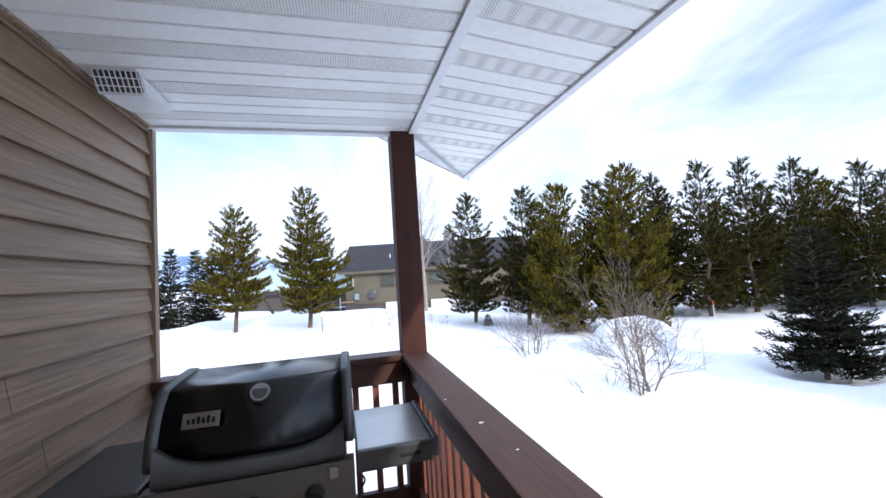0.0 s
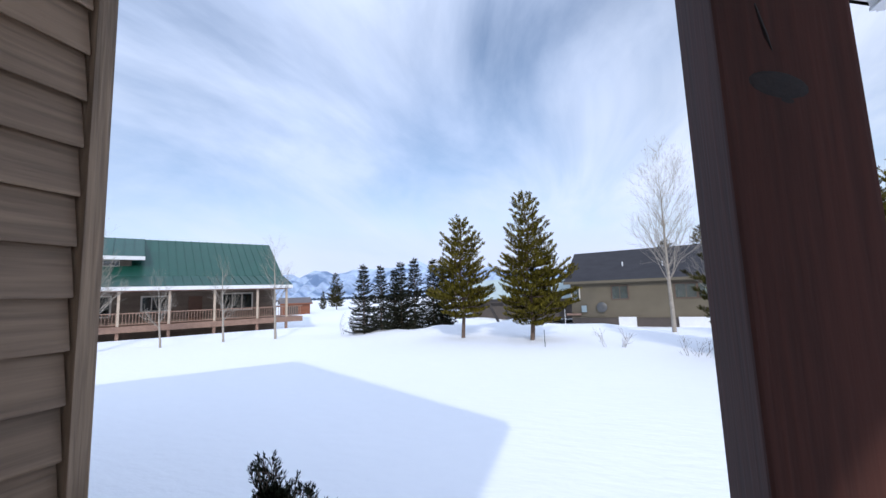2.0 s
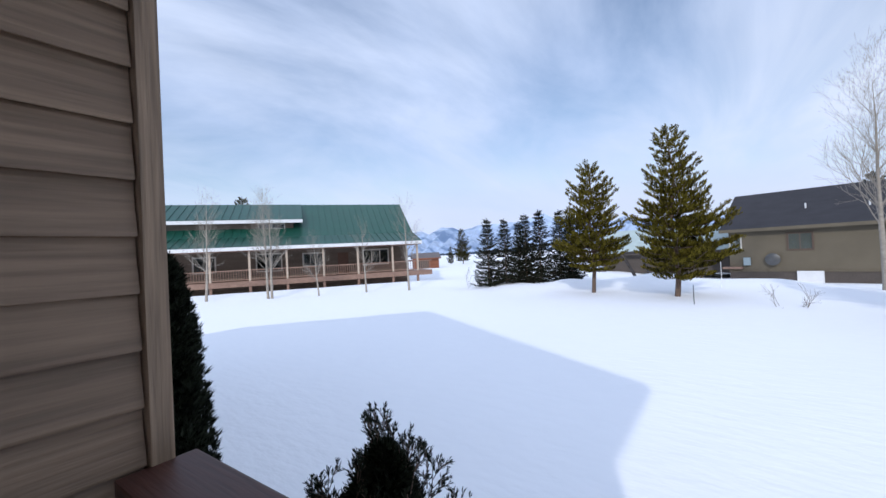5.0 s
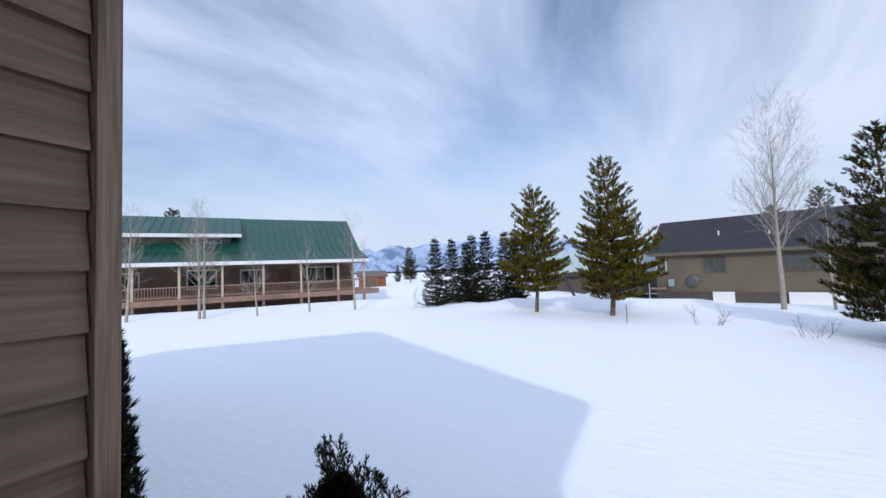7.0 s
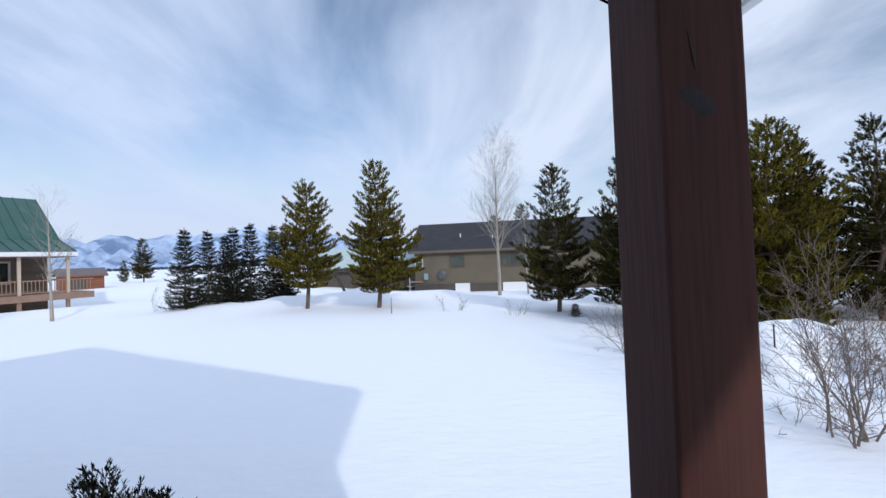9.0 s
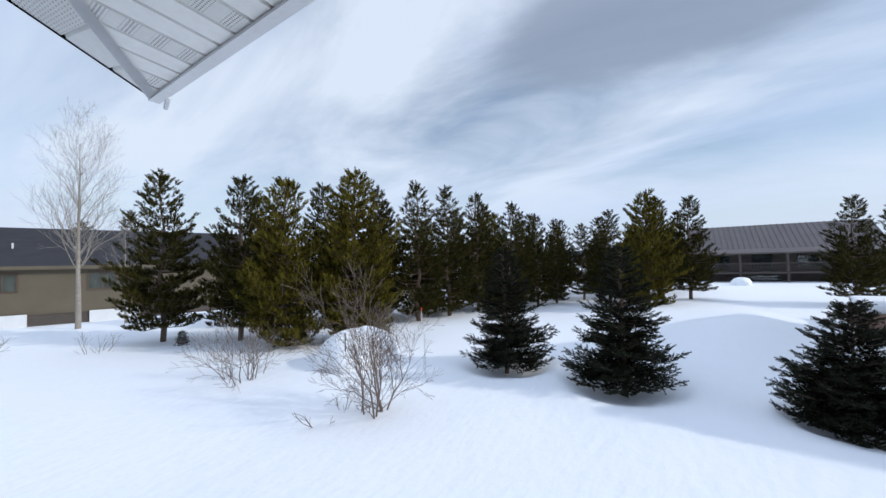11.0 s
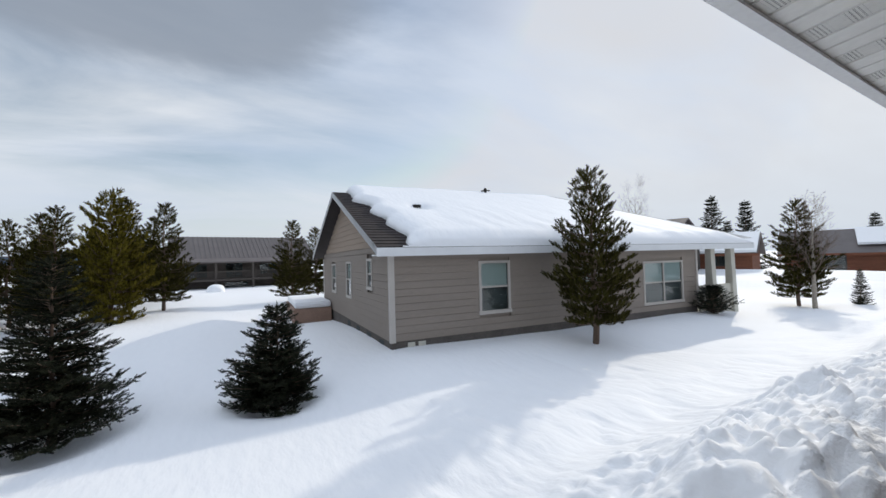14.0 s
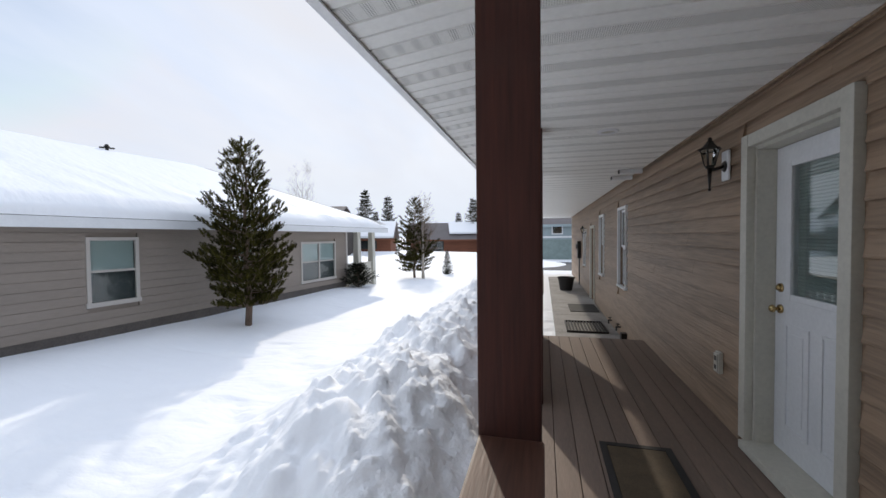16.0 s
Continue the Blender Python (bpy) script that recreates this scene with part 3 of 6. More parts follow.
STEP = 0.1115
bm = bmesh.new()
y, k = 2.64, 0
while y > Y_FAR - 0.6:
    y0 = y - STEP
    soffit_strip(bm, (0.47, y0, 2.44), (WX - 0.02, y0, 2.44), (WX - 0.02, y, 2.44), (0.47, y, 2.44), 1 if k % 3 == 1 else 0)
    y, k = y0, k + 1
ceiling = part("ceiling", bm, M_SOFFIT)
ceiling.data.materials.append(M_PERF)
tagged(ceiling, "white ribbed porch ceiling with perforated vent strips", "ceiling", kind="structure")
bm = boxm(WX - 0.16, 0.49, Y_FAR - 0.6, 2.70, 2.455, 2.468)
part("ceiling_backing", bm, M_SOFFIT, roof)
bm = bmesh.new()
y, k = 2.64, 0
EYE_STEP = 0.1115
y = YR - 0.02
while y > Y_FAR - 0.7:
    y0 = y - EYE_STEP
    xs = []
    for yy in (y0, y):
        # the mitre cuts the panels short at the corner
        xs.append(0.51 if yy < 2.66 else 0.51 + (yy - 2.66) / (YR - 2.66) * (EX - 0.51))
    def ez(x):
        return 2.437 + (EZ - 2.437) * (x - 0.51) / (EX - 0.51)
    soffit_strip(bm, (EX - 0.012, y0, ez(EX - 0.012)), (xs[0], y0, ez(xs[0])), (xs[1], y, ez(xs[1])), (EX - 0.012, y, ez(EX - 0.012)), 1 if k % 3 == 1 else 0)
    y, k = y0, k + 1
ob = part("eave_soffit", bm, M_SOFFIT, roof)
ob.data.materials.append(M_PERF)
# sloping rake soffit beyond the end wall
bm = bmesh.new()
x, k = EX - 0.02, 0
while x > RX:
    x0 = x - 0.15
    def inner(xx):
        return max(2.68, 2.66 + (xx - 0.51) / (EX - 0.51) * (YR - 2.66)) if xx > 0.51 else 2.68
    def zi(xx, yy):
        s = (yy - 2.66) / (YR - 2.66)
        return (2.437 + PITCH * (0.51 - xx)) * (1 - s) + (EZ + PITCH * (EX - xx)) * s if xx <= 0.51 else None
    def corner(xx, yy):
        if xx <= 0.51:
            return (xx, yy, zi(xx, yy))
        s = 0 if YR - inner(xx) < 1e-6 else (yy - inner(xx)) / (YR - inner(xx))
        zin = 2.437 + (EZ - 2.437) * (xx - 0.51) / (EX - 0.51)
        return (xx, yy, zin * (1 - s) + (EZ + PITCH * (EX - xx)) * s)
    soffit_strip(bm, corner(x0, YR - 0.012), corner(x0, inner(x0)), corner(x, inner(x)), corner(x, YR - 0.012), 1 if k % 3 == 2 else 0)
    x, k = x0, k + 1
ob = part("rake_soffit", bm, M_SOFFIT, roof)
ob.data.materials.append(M_PERF)
# white strips over the joints
bm = bmesh.new()
a, b = Vector((0.51, 2.66, 2.43)), Vector((EX - 0.02, YR - 0.03, EZ - 0.006))
side = (b - a).cross(Vector((0, 0, 1))).normalized() * 0.022
f = bm.faces.new([bm.verts.new(v) for v in (a - side, b - side, b + side, a + side)])
bmesh.ops.solidify(bm, geom=[f], thickness=0.006)
part("mitre_strip", bm, M_WHITE, roof)
part("ceiling_seam_strip", boxm(0.466, 0.512, Y_FAR - 0.6, 2.665, 2.422, 2.436, 0.003), M_WHITE, roof)
part("ceiling_end_strip", boxm(WX, 0.465, 2.64, 2.70, 2.425, 2.455, 0.003), M_WHITE, roof)
part("ceiling_wall_strip", boxm(WX + 0.002, WX + 0.03, Y_FAR, 2.635, 2.424, 2.438, 0.002), M_TRIM_TAN, roof)

# ---------------------------------------------------------------- porch: deck, posts, rails
deck = thing("deck", "brown composite plank deck of the porch", "deck", kind="structure")
part("deck_frame", boxm(WX + 0.02, 0.49, -5.28, 2.70, -0.26, -0.03), M_STAIN, deck)
part("deck_skirt", boxm(0.492, 0.512, -5.3, 2.74, -0.3, -0.002), M_DECK, deck)
part("deck_end_board", boxm(WX + 0.02, 0.49, -5.325, -5.3, -0.42, -0.002), M_DECK, deck)
bm0 = boxm(-0.0695, 0.0695, -5.3, 2.72, -0.028, 0.0, 0.003)
first = part("deck_board", bm0, M_DECK, deck)
xs = [WX + 0.085 + 0.145 * i for i in range(11)]
first.location.x = xs[0]
for xb in xs[1:]:
    ob = new("deck_board", first.data)
    ob.parent, ob.location = deck, (min(xb, 0.42), 0, 0)

POST = 0.156
M_KNOT = mat("dark_knot_wood", (0.010, 0.004, 0.003), 0.6, 0.5, 60, 200, 0.3, 0.002)


def post(x, y, z0=-0.0, label="dark reddish-brown stained square wooden porch post"):
    p = thing("porch_post", label, "post", (x, y, z0), group="porch posts")
    part("shaft", boxm(-POST / 2, POST / 2, -POST / 2, POST / 2, 0, 2.44 - z0, 0.006), M_STAIN, p)
    return p


PX = 0.425
p1 = post(PX, 2.693, label="dark reddish-brown stained corner post with knots at the rail corner")
# knots and checks on the corner post
for kx, kz, r in ((-0.012, 1.752, 0.026), (-0.004, 1.728, 0.01)):
    bm = bmesh.new()
    bmesh.ops.create_uvsphere(bm, u_segments=14, v_segments=8, radius=r, matrix=Matrix.Translation((kx, -POST / 2 + 0.0005, kz)) @ Matrix.Rotation(0.5, 4, "Y") @ Matrix.Diagonal((1.5, 0.06, 0.7, 1)))
    part("knot", bm, M_KNOT, p1)
bm = tubem((-0.026, -POST / 2 + 0.0005, 1.875), (-0.018, -POST / 2 + 0.0005, 1.825), 0.0012, 0.0028, 6)
tube(bm, (-0.018, -POST / 2 + 0.0005, 1.825), (-0.013, -POST / 2 + 0.0005, 1.80), 0.0028, 0.0006, 6)
part("check_crack", bm, M_KNOT, p1)
for y in (-0.255, -2.86, -5.18):
    post(PX, y)


def railing(name, label, axis, a, b, c, mat_cap):
    """A rail with cap, face boards and balusters along an axis from a to b at the cross position c."""
    r = thing(name, label, "railing")
    def bx(lo, hi, c0, c1, z0, z1, bev=0.004):
        return boxm(c0, c1, lo, hi, z0, z1, bev) if axis == "y" else boxm(lo, hi, c0, c1, z0, z1, bev)
    part("cap", bx(a, b, c - 0.085, c + 0.075, 0.962, 1.0, 0.006), mat_cap, r)
    part("upper_rail", bx(a, b, c - 0.045, c - 0.006, 0.82, 0.961), mat_cap, r)
    part("lower_rail", bx(a, b, c - 0.03, c + 0.01, 0.08, 0.17), mat_cap, r)
    n = int((b - a) / 0.125)
    first = None
    for i in range(n):
        q = a + (i + 0.6) * (b - a) / n
        if first is None:
            first = part("baluster", bx(-0.019, 0.019, -0.005, 0.033, 0.06, 0.955, 0.002), M_BAL, r)
        ob = first if i == 0 else new("baluster", first.data)
        ob.parent = r
        ob.location = (c, q, 0) if axis == "y" else (q, c, 0)
    return r


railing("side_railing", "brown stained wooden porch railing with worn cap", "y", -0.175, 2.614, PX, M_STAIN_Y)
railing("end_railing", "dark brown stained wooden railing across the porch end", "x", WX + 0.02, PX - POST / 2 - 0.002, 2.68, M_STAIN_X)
railing("far_railing", "brown stained wooden railing beyond the door", "y", -5.105, -2.935, PX, M_STAIN_Y)
# bird-lime spots on the cap
for sx, sy, r in ((0.405, 1.34, 0.007), (0.36, 1.62, 0.004), (0.43, 1.12, 0.004)):
    bm = bmesh.new()
    bmesh.ops.create_uvsphere(bm, u_segments=8, v_segments=5, radius=r, matrix=Matrix.Translation((sx, sy, 1.0)) @ Matrix.Diagonal((1.4, 1, 0.2, 1)))
    tagged(part("snow_fleck", bm, M_SNOW), "small white fleck lying on the rail cap", "fleck")

# ---------------------------------------------------------------- door, windows and fittings of the porch wall
def lap_trim(name, parent, y0, y1, z0, z1, w, material, x=WX + 0.03, sill=True):
    """Casing boards round an opening in the porch wall."""
    part("side_casing", boxm(x - 0.05, x, y0 - w, y0, z0 - 0.0, z1 + w, 0.004), material, parent)
    part("side_casing", boxm(x - 0.05, x, y1, y1 + w, z0 - 0.0, z1 + w, 0.004), material, parent)
    part("head_casing", boxm(x - 0.05, x - 0.002, y0 + 0.001, y1 - 0.001, z1, z1 + w - 0.002, 0.004), material, parent)
    if sill:
        part("sill", boxm(x - 0.05, x + 0.015, y0 - w, y1 + w, z0 - 0.035, z0 - 0.001, 0.004), material, parent)


door_1 = thing("door_1", "closed white half-glazed porch door in a cream frame", "door", kind="structure")
dy0, dy1, dz0, dz1 = OPEN[0]
lap_trim("casing", door_1, dy0 + 0.012, dy1 - 0.012, 0.05, dz1 - 0.01, 0.085, M_CREAM, WX + 0.035, sill=False)
for a, b in ((dy0, dy0 + 0.035), (dy1 - 0.035, dy1)):
    part("jamb", boxm(WX - 0.2, WX - 0.016, a, b, 0.05, dz1, 0.003), M_CREAM, door_1)
part("head_jamb", boxm(WX - 0.2, WX - 0.016, dy0 + 0.036, dy1 - 0.036, dz1 - 0.035, dz1, 0.003), M_CREAM, door_1)
part("threshold", boxm(WX - 0.2, WX + 0.07, dy0 + 0.01, dy1 - 0.01, 0.004, 0.06, 0.01), M_CREAM, door_1)
lx = WX - 0.13
ly0, ly1 = dy0 + 0.04, dy1 - 0.04
gy0, gy1, gz0, gz1 = ly0 + 0.17, ly1 - 0.15, 1.10, 1.93
leaf = bmesh.new()
box(leaf, lx - 0.045, lx, ly0, gy0, 0.065, dz1 - 0.04)
box(leaf, lx - 0.045, lx, gy1, ly1, 0.065, dz1 - 0.04)
box(leaf, lx - 0.045, lx, gy0, gy1, 0.065, gz0)
box(leaf, lx - 0.045, lx, gy0, gy1, gz1, dz1 - 0.04)
leaf_ob = part("leaf", leaf, M_WHITE, door_1)
for a, b in ((gy0 - 0.03, gy0 + 0.01), (gy1 - 0.01, gy1 + 0.03)):
    part("glazing_bead", boxm(lx - 0.01, lx + 0.012, a, b, gz0 - 0.03, gz1 + 0.03, 0.005), M_WHITE, leaf_ob)
for a, b in ((gz0 - 0.03, gz0 + 0.01), (gz1 - 0.01, gz1 + 0.03)):
    part("glazing_bead", boxm(lx - 0.01, lx + 0.011, gy0 + 0.011, gy1 - 0.011, a, b, 0.005), M_WHITE, leaf_ob)
pane = part("pane", boxm(lx - 0.014, lx - 0.008, gy0, gy1, gz0, gz1), M_GLASS, leaf_ob)
pane.visible_shadow = False
slat0 = None
for i in range(40):
    zz = gz0 + 0.012 + i * (gz1 - gz0 - 0.02) / 40
    if slat0 is None:
        slat0 = part("blind_slat", prism([(-0.006, 0.0), (0.006, 0.007), (0.0055, 0.008), (-0.0065, 0.001)], "y", gy0 + 0.012, gy1 - 0.012), M_BLIND, leaf_ob)
        slat0.location = (lx - 0.03, 0, zz)
    else:
        ob = new("blind_slat", slat0.data)
        ob.parent, ob.location = leaf_ob, (lx - 0.03, 0, zz)
# pale backing imitates the lighter reflection in the door pane
part("pale_reflection_back", boxm(lx - 0.044, lx - 0.041, gy0, gy1, gz0, gz1), M_BLIND, leaf_ob)
for a, b in ((ly0 + 0.12, (ly0 + ly1) / 2 - 0.05), ((ly0 + ly1) / 2 + 0.05, ly1 - 0.12)):
    bm = bmesh.new()
    for q0, q1, z0, z1 in ((a, a + 0.02, 0.24, 0.92), (b - 0.02, b, 0.24, 0.92), (a + 0.021, b - 0.021, 0.24, 0.26), (a + 0.021, b - 0.021, 0.90, 0.92)):
        box(bm, lx, lx + 0.008, q0, q1, z0, z1, 0.003)
    box(bm, lx, lx + 0.004, a + 0.06, b - 0.06, 0.3, 0.86, 0.002)
    part("raised_panel", bm, M_WHITE, leaf_ob)
for zz, r, out in ((1.0, 0.026, 0.06), (1.14, 0.022, 0.022)):
    bm = tubem((lx, ly0 + 0.065, zz), (lx + 0.012, ly0 + 0.065, zz), 0.03, 0.028, 16)
    if out > 0.05:
        tube(bm, (lx + 0.012, ly0 + 0.065, zz), (lx + 0.035, ly0 + 0.065, zz), 0.011, 0.011, 12)
        bmesh.ops.create_uvsphere(bm, u_segments=14, v_segments=10, radius=r, matrix=Matrix.Translation((lx + 0.05, ly0 + 0.065, zz)) @ Matrix.Diagonal((0.75, 1, 1, 1)))
    else:
        tube(bm, (lx + 0.012, ly0 + 0.065, zz), (lx + 0.026, ly0 + 0.065, zz), 0.02, 0.017, 14)
    shade(part("knob" if out > 0.05 else "deadbolt", bm, M_BRASS, leaf_ob, "aged brass door hardware"))


def sash_window(name, o, label):
    y0, y1, z0, z1 = o
    w = thing(name, label, "window", kind="structure")
    lap_trim("casing", w, y0 + 0.01, y1 - 0.01, z0, z1 - 0.01, 0.055, M_WHITE, WX + 0.03)
    zm = (z0 + z1) / 2
    for a, b, off in ((z0 + 0.01, zm - 0.001, 0.03), (zm + 0.001, z1 - 0.012, 0.005)):
        x = WX - 0.03 - off
        s = bmesh.new()
        box(s, x - 0.03, x, y0 + 0.012, y0 + 0.055, a, b)
        box(s, x - 0.03, x, y1 - 0.055, y1 - 0.012, a, b)
        box(s, x - 0.03, x, y0 + 0.0555, y1 - 0.0555, a, a + 0.04)
        box(s, x - 0.03, x, y0 + 0.0555, y1 - 0.0555, b - 0.04, b)
        so = part("sash", s, M_WHITE, w)
        p = part("pane", boxm(x - 0.018, x - 0.013, y0 + 0.056, y1 - 0.056, a + 0.041, b - 0.041), M_GLASS, so)
        p.visible_shadow = False
    # dark board in place of the unlit room
    part("unlit_room_board", boxm(WX - 0.4, WX - 0.38, y0 - 0.2, y1 + 0.2, z0 - 0.2, z1 + 0.2), M_DARK, w)
    part("shade_blind", boxm(WX - 0.13, WX - 0.125, y0 + 0.06, y1 - 0.06, zm + 0.28, z1 - 0.02), M_WHITE, w)


sash_window("window_1", OPEN[1], "white double-hung window in the tan wall")
sash_window("window_2", OPEN[2], "white double-hung window in the tan wall")
sash_window("window_3", OPEN[4], "narrow white window by the far door")

door_2 = thing("door_2", "closed white entry door at the end of the walkway", "door", kind="structure")
a0, a1, b0, b1 = OPEN[3]
lap_trim("casing", door_2, a0 + 0.01, a1 - 0.01, b0, b1 - 0.01, 0.08, M_CREAM, WX + 0.035, sill=False)
part("leaf", boxm(WX - 0.1, WX - 0.06, a0 + 0.012, a1 - 0.012, b0 + 0.01, b1 - 0.012, 0.003), M_WHITE, door_2)


def wall_lantern(y, z, label):
    l = thing("wall_lantern", label, "wall lamp", (WX + 0.012, y, z))
    part("back_plate", boxm(0.0, 0.018, -0.06, 0.06, -0.13, 0.10, 0.012), M_WHITE, l, "white mounting plate")
    bm = tubem((0.018, 0, -0.02), (0.03, 0, -0.02), 0.045, 0.035, 14)
    tube(bm, (0.03, 0, -0.02), (0.11, 0, -0.045), 0.014, 0.012, 10)
    tube(bm, (0.12, 0, -0.19), (0.12, 0, -0.03), 0.006, 0.018, 10)
    tube(bm, (0.12, 0, -0.03), (0.12, 0, -0.012), 0.028, 0.034, 12)
    bmesh.ops.create_uvsphere(bm, u_segments=10, v_segments=6, radius=0.012, matrix=Matrix.Translation((0.12, 0, -0.195)))
    shade(part("bracket", bm, M_DARKMETAL, l))
    bm = bmesh.new()
    for i in range(6):
        c, s = math.cos(i * math.pi / 3), math.sin(i * math.pi / 3)
        tube(bm, (0.12 + 0.036 * c, 0.036 * s, -0.012), (0.12 + 0.066 * c, 0.066 * s, 0.115), 0.004, 0.004, 5)
    tube(bm, (0.12, 0, 0.113), (0.12, 0, 0.122), 0.086, 0.08, 6)
    tube(bm, (0.12, 0, 0.122), (0.12, 0, 0.165), 0.07, 0.026, 6)
    tube(bm, (0.12, 0, 0.165), (0.12, 0, 0.18), 0.03, 0.022, 8)
    bmesh.ops.create_uvsphere(bm, u_segments=10, v_segments=6, radius=0.016, matrix=Matrix.Translation((0.12, 0, 0.195)))
    part("cage", bm, M_DARKMETAL, l)
    bm = tubem((0.12, 0, -0.008), (0.12, 0, 0.11), 0.033, 0.062, 6)
    part("glass", bm, M_GLASS, l).visible_shadow = False
    return l


wall_lantern(-2.72, 2.04, "dark bronze lantern on a white plate beside the porch door")
wall_lantern(-13.0, 1.62, "dark bronze lantern beside the far entry door")

ob = thing("outlet_cover", "weathered white outdoor outlet cover on the siding", "outlet", (WX + 0.013, -2.79, 0.47))
part("box", boxm(0, 0.03, -0.04, 0.04, -0.085, 0.085, 0.006), M_CREAM, ob)
part("lid", boxm(0.031, 0.042, -0.034, 0.034, -0.075, 0.075, 0.006), M_CREAM, ob)
for zz in (-0.035, 0.035):
    part("socket", boxm(0.0425, 0.045, -0.016, 0.016, zz - 0.018, zz + 0.018, 0.002), M_DARKMETAL, ob)

ob = thing("recessed_light", "white round recessed light in the porch ceiling", "ceiling light", (-0.23, -3.07, 2.44))
bm = bmesh.new()
for r0, r1, z0, z1 in ((0.095, 0.085, 0.0, -0.014), (0.062, 0.06, -0.014, 0.03)):
    tube(bm, (0, 0, z0), (0, 0, z1), r0, r1, 28, cap=False)
v0 = [bm.verts.new((0.085 * math.cos(i * 0.2244), 0.085 * math.sin(i * 0.2244), -0.014)) for i in range(28)]
v1 = [bm.verts.new((0.062 * math.cos(i * 0.2244), 0.062 * math.sin(i * 0.2244), -0.012)) for i in range(28)]
for i in range(28):
    bm.faces.new((v0[i], v0[(i + 1) % 28], v1[(i + 1) % 28], v1[i]))
part("trim_ring", bm, M_WHITE, ob)
part("lens", tubem((0, 0, -0.004), (0, 0, -0.001), 0.061, 0.061, 24), M_CREAM, ob)

for yy, xx in ((-5.35, -0.86), (-6.0, -0.86)):
    ob = thing("flood_fixture", "white twin-tube fixture under the porch ceiling by the wall", "light fixture", (xx, yy, 2.435), group="fixtures under the ceiling")
    part("housing", boxm(-0.16, 0.14, -0.035, 0.035, -0.06, 0, 0.008), M_WHITE, ob)
    part("end_cap", boxm(0.141, 0.155, -0.03, 0.03, -0.055, -0.004, 0.004), M_DARKMETAL, ob)

# dryer-type vent hood under the ceiling
ob = thing("vent_hood", "white louvred vent hood under the porch ceiling", "vent", (-0.9, 2.0, 2.436))
bm = prism([(0.0, 0.0), (0.34, 0.0), (0.34, -0.045), (0.13, -0.075), (0.06, -0.075)], "x", -0.085, 0.095)
bmesh.ops.bevel(bm, geom=bm.edges[:], offset=0.006, segments=2, affect="EDGES")
part("hood", bm, M_WHITE, ob)
for i in range(9):
    x = -0.075 + i * 0.02
    bm = bmesh.new()
    tube(bm, (x, -0.012, -0.002), (x, 0.05, -0.082), 0.003, 0.003, 5)
    part("grille_bar", bm, M_WHITE, ob)
for i in range(4):
    s = i / 3
    bm = tubem((-0.08, -0.012 + 0.062 * s, -0.002 - 0.08 * s), (0.09, -0.012 + 0.062 * s, -0.002 - 0.08 * s), 0.003, 0.003, 5)
    part("grille_bar", bm, M_WHITE, ob)
# shaded opening of the hood, put in as a grey sheet on its face
part("throat_shade", prism([(0.003, -0.003), (0.056, -0.07), (0.052, -0.07), (-0.001, -0.003)], "x", -0.078, 0.088), M_FOUND, ob)

ob = thing("door_mat", "dark rubber-edged doormat lying on the deck", "doormat", (-0.28, -1.84, 0.001))
for x0, x1, y0, y1 in ((-0.235, -0.19, -0.37, 0.37), (0.19, 0.235, -0.37, 0.37), (-0.189, 0.189, -0.37, -0.325), (-0.189, 0.189, 0.325, 0.37)):
    part("border", boxm(x0, x1, y0, y1, 0, 0.012, 0.003), M_RUBBER, ob)
part("carpet", boxm(-0.188, 0.188, -0.324, 0.324, 0.0, 0.009, 0.002), M_MATFILL, ob)

# walkway beyond the deck
walkway = thing("pavement", "grey concrete walkway beside the house with patchy snow", "walkway", kind="structure")
for i in range(7):
    part("slab", boxm(WX + 0.01, 0.12, -5.36 - 1.8 * (i + 1) + 0.012, -5.36 - 1.8 * i, -0.45, -0.365, 0.006), M_CONC, walkway)
ob = thing("boot_grate", "dark metal boot-scraper grate on the walkway", "grate", (-0.48, -7.65, -0.364))
for x0, x1, y0, y1 in ((-0.38, -0.35, -0.5, 0.5), (0.35, 0.38, -0.5, 0.5), (-0.349, 0.349, -0.5, -0.47), (-0.349, 0.349, 0.47, 0.5)):
    part("frame_bar", boxm(x0, x1, y0, y1, 0, 0.035, 0.003), M_DARKMETAL, ob)
for i in range(11):
    part("cross_bar", boxm(-0.35 + 0.062 * i + 0.025, -0.35 + 0.062 * i + 0.05, -0.469, 0.469, 0.006, 0.03, 0.003), M_DARKMETAL, ob)
ob = thing("walkway_mat", "dark rubber mat on the walkway by the far door", "doormat", (-0.6, -9.9, -0.364))
part("sheet", boxm(-0.38, 0.3, -0.55, 0.55, 0, 0.014, 0.004), M_RUBBER, ob)
ob = thing("plant_tub", "black round plastic plant tub on the walkway", "plant pot", (-0.42, -13.4, -0.364))
bm = bmesh.new()
tube(bm, (0, 0, 0), (0, 0, 0.42), 0.2, 0.27, 22, cap=False)
tube(bm, (0, 0, 0.40), (0, 0, 0.45), 0.29, 0.29, 22, cap=False)
tube(bm, (0, 0, 0.36), (0, 0, 0.45), 0.25, 0.255, 22, cap=False)
part("tub", bm, M_RUBBER, ob)
part("soil", tubem((0, 0, 0.002), (0, 0, 0.37), 0.19, 0.252, 22), M_MATFILL, ob)
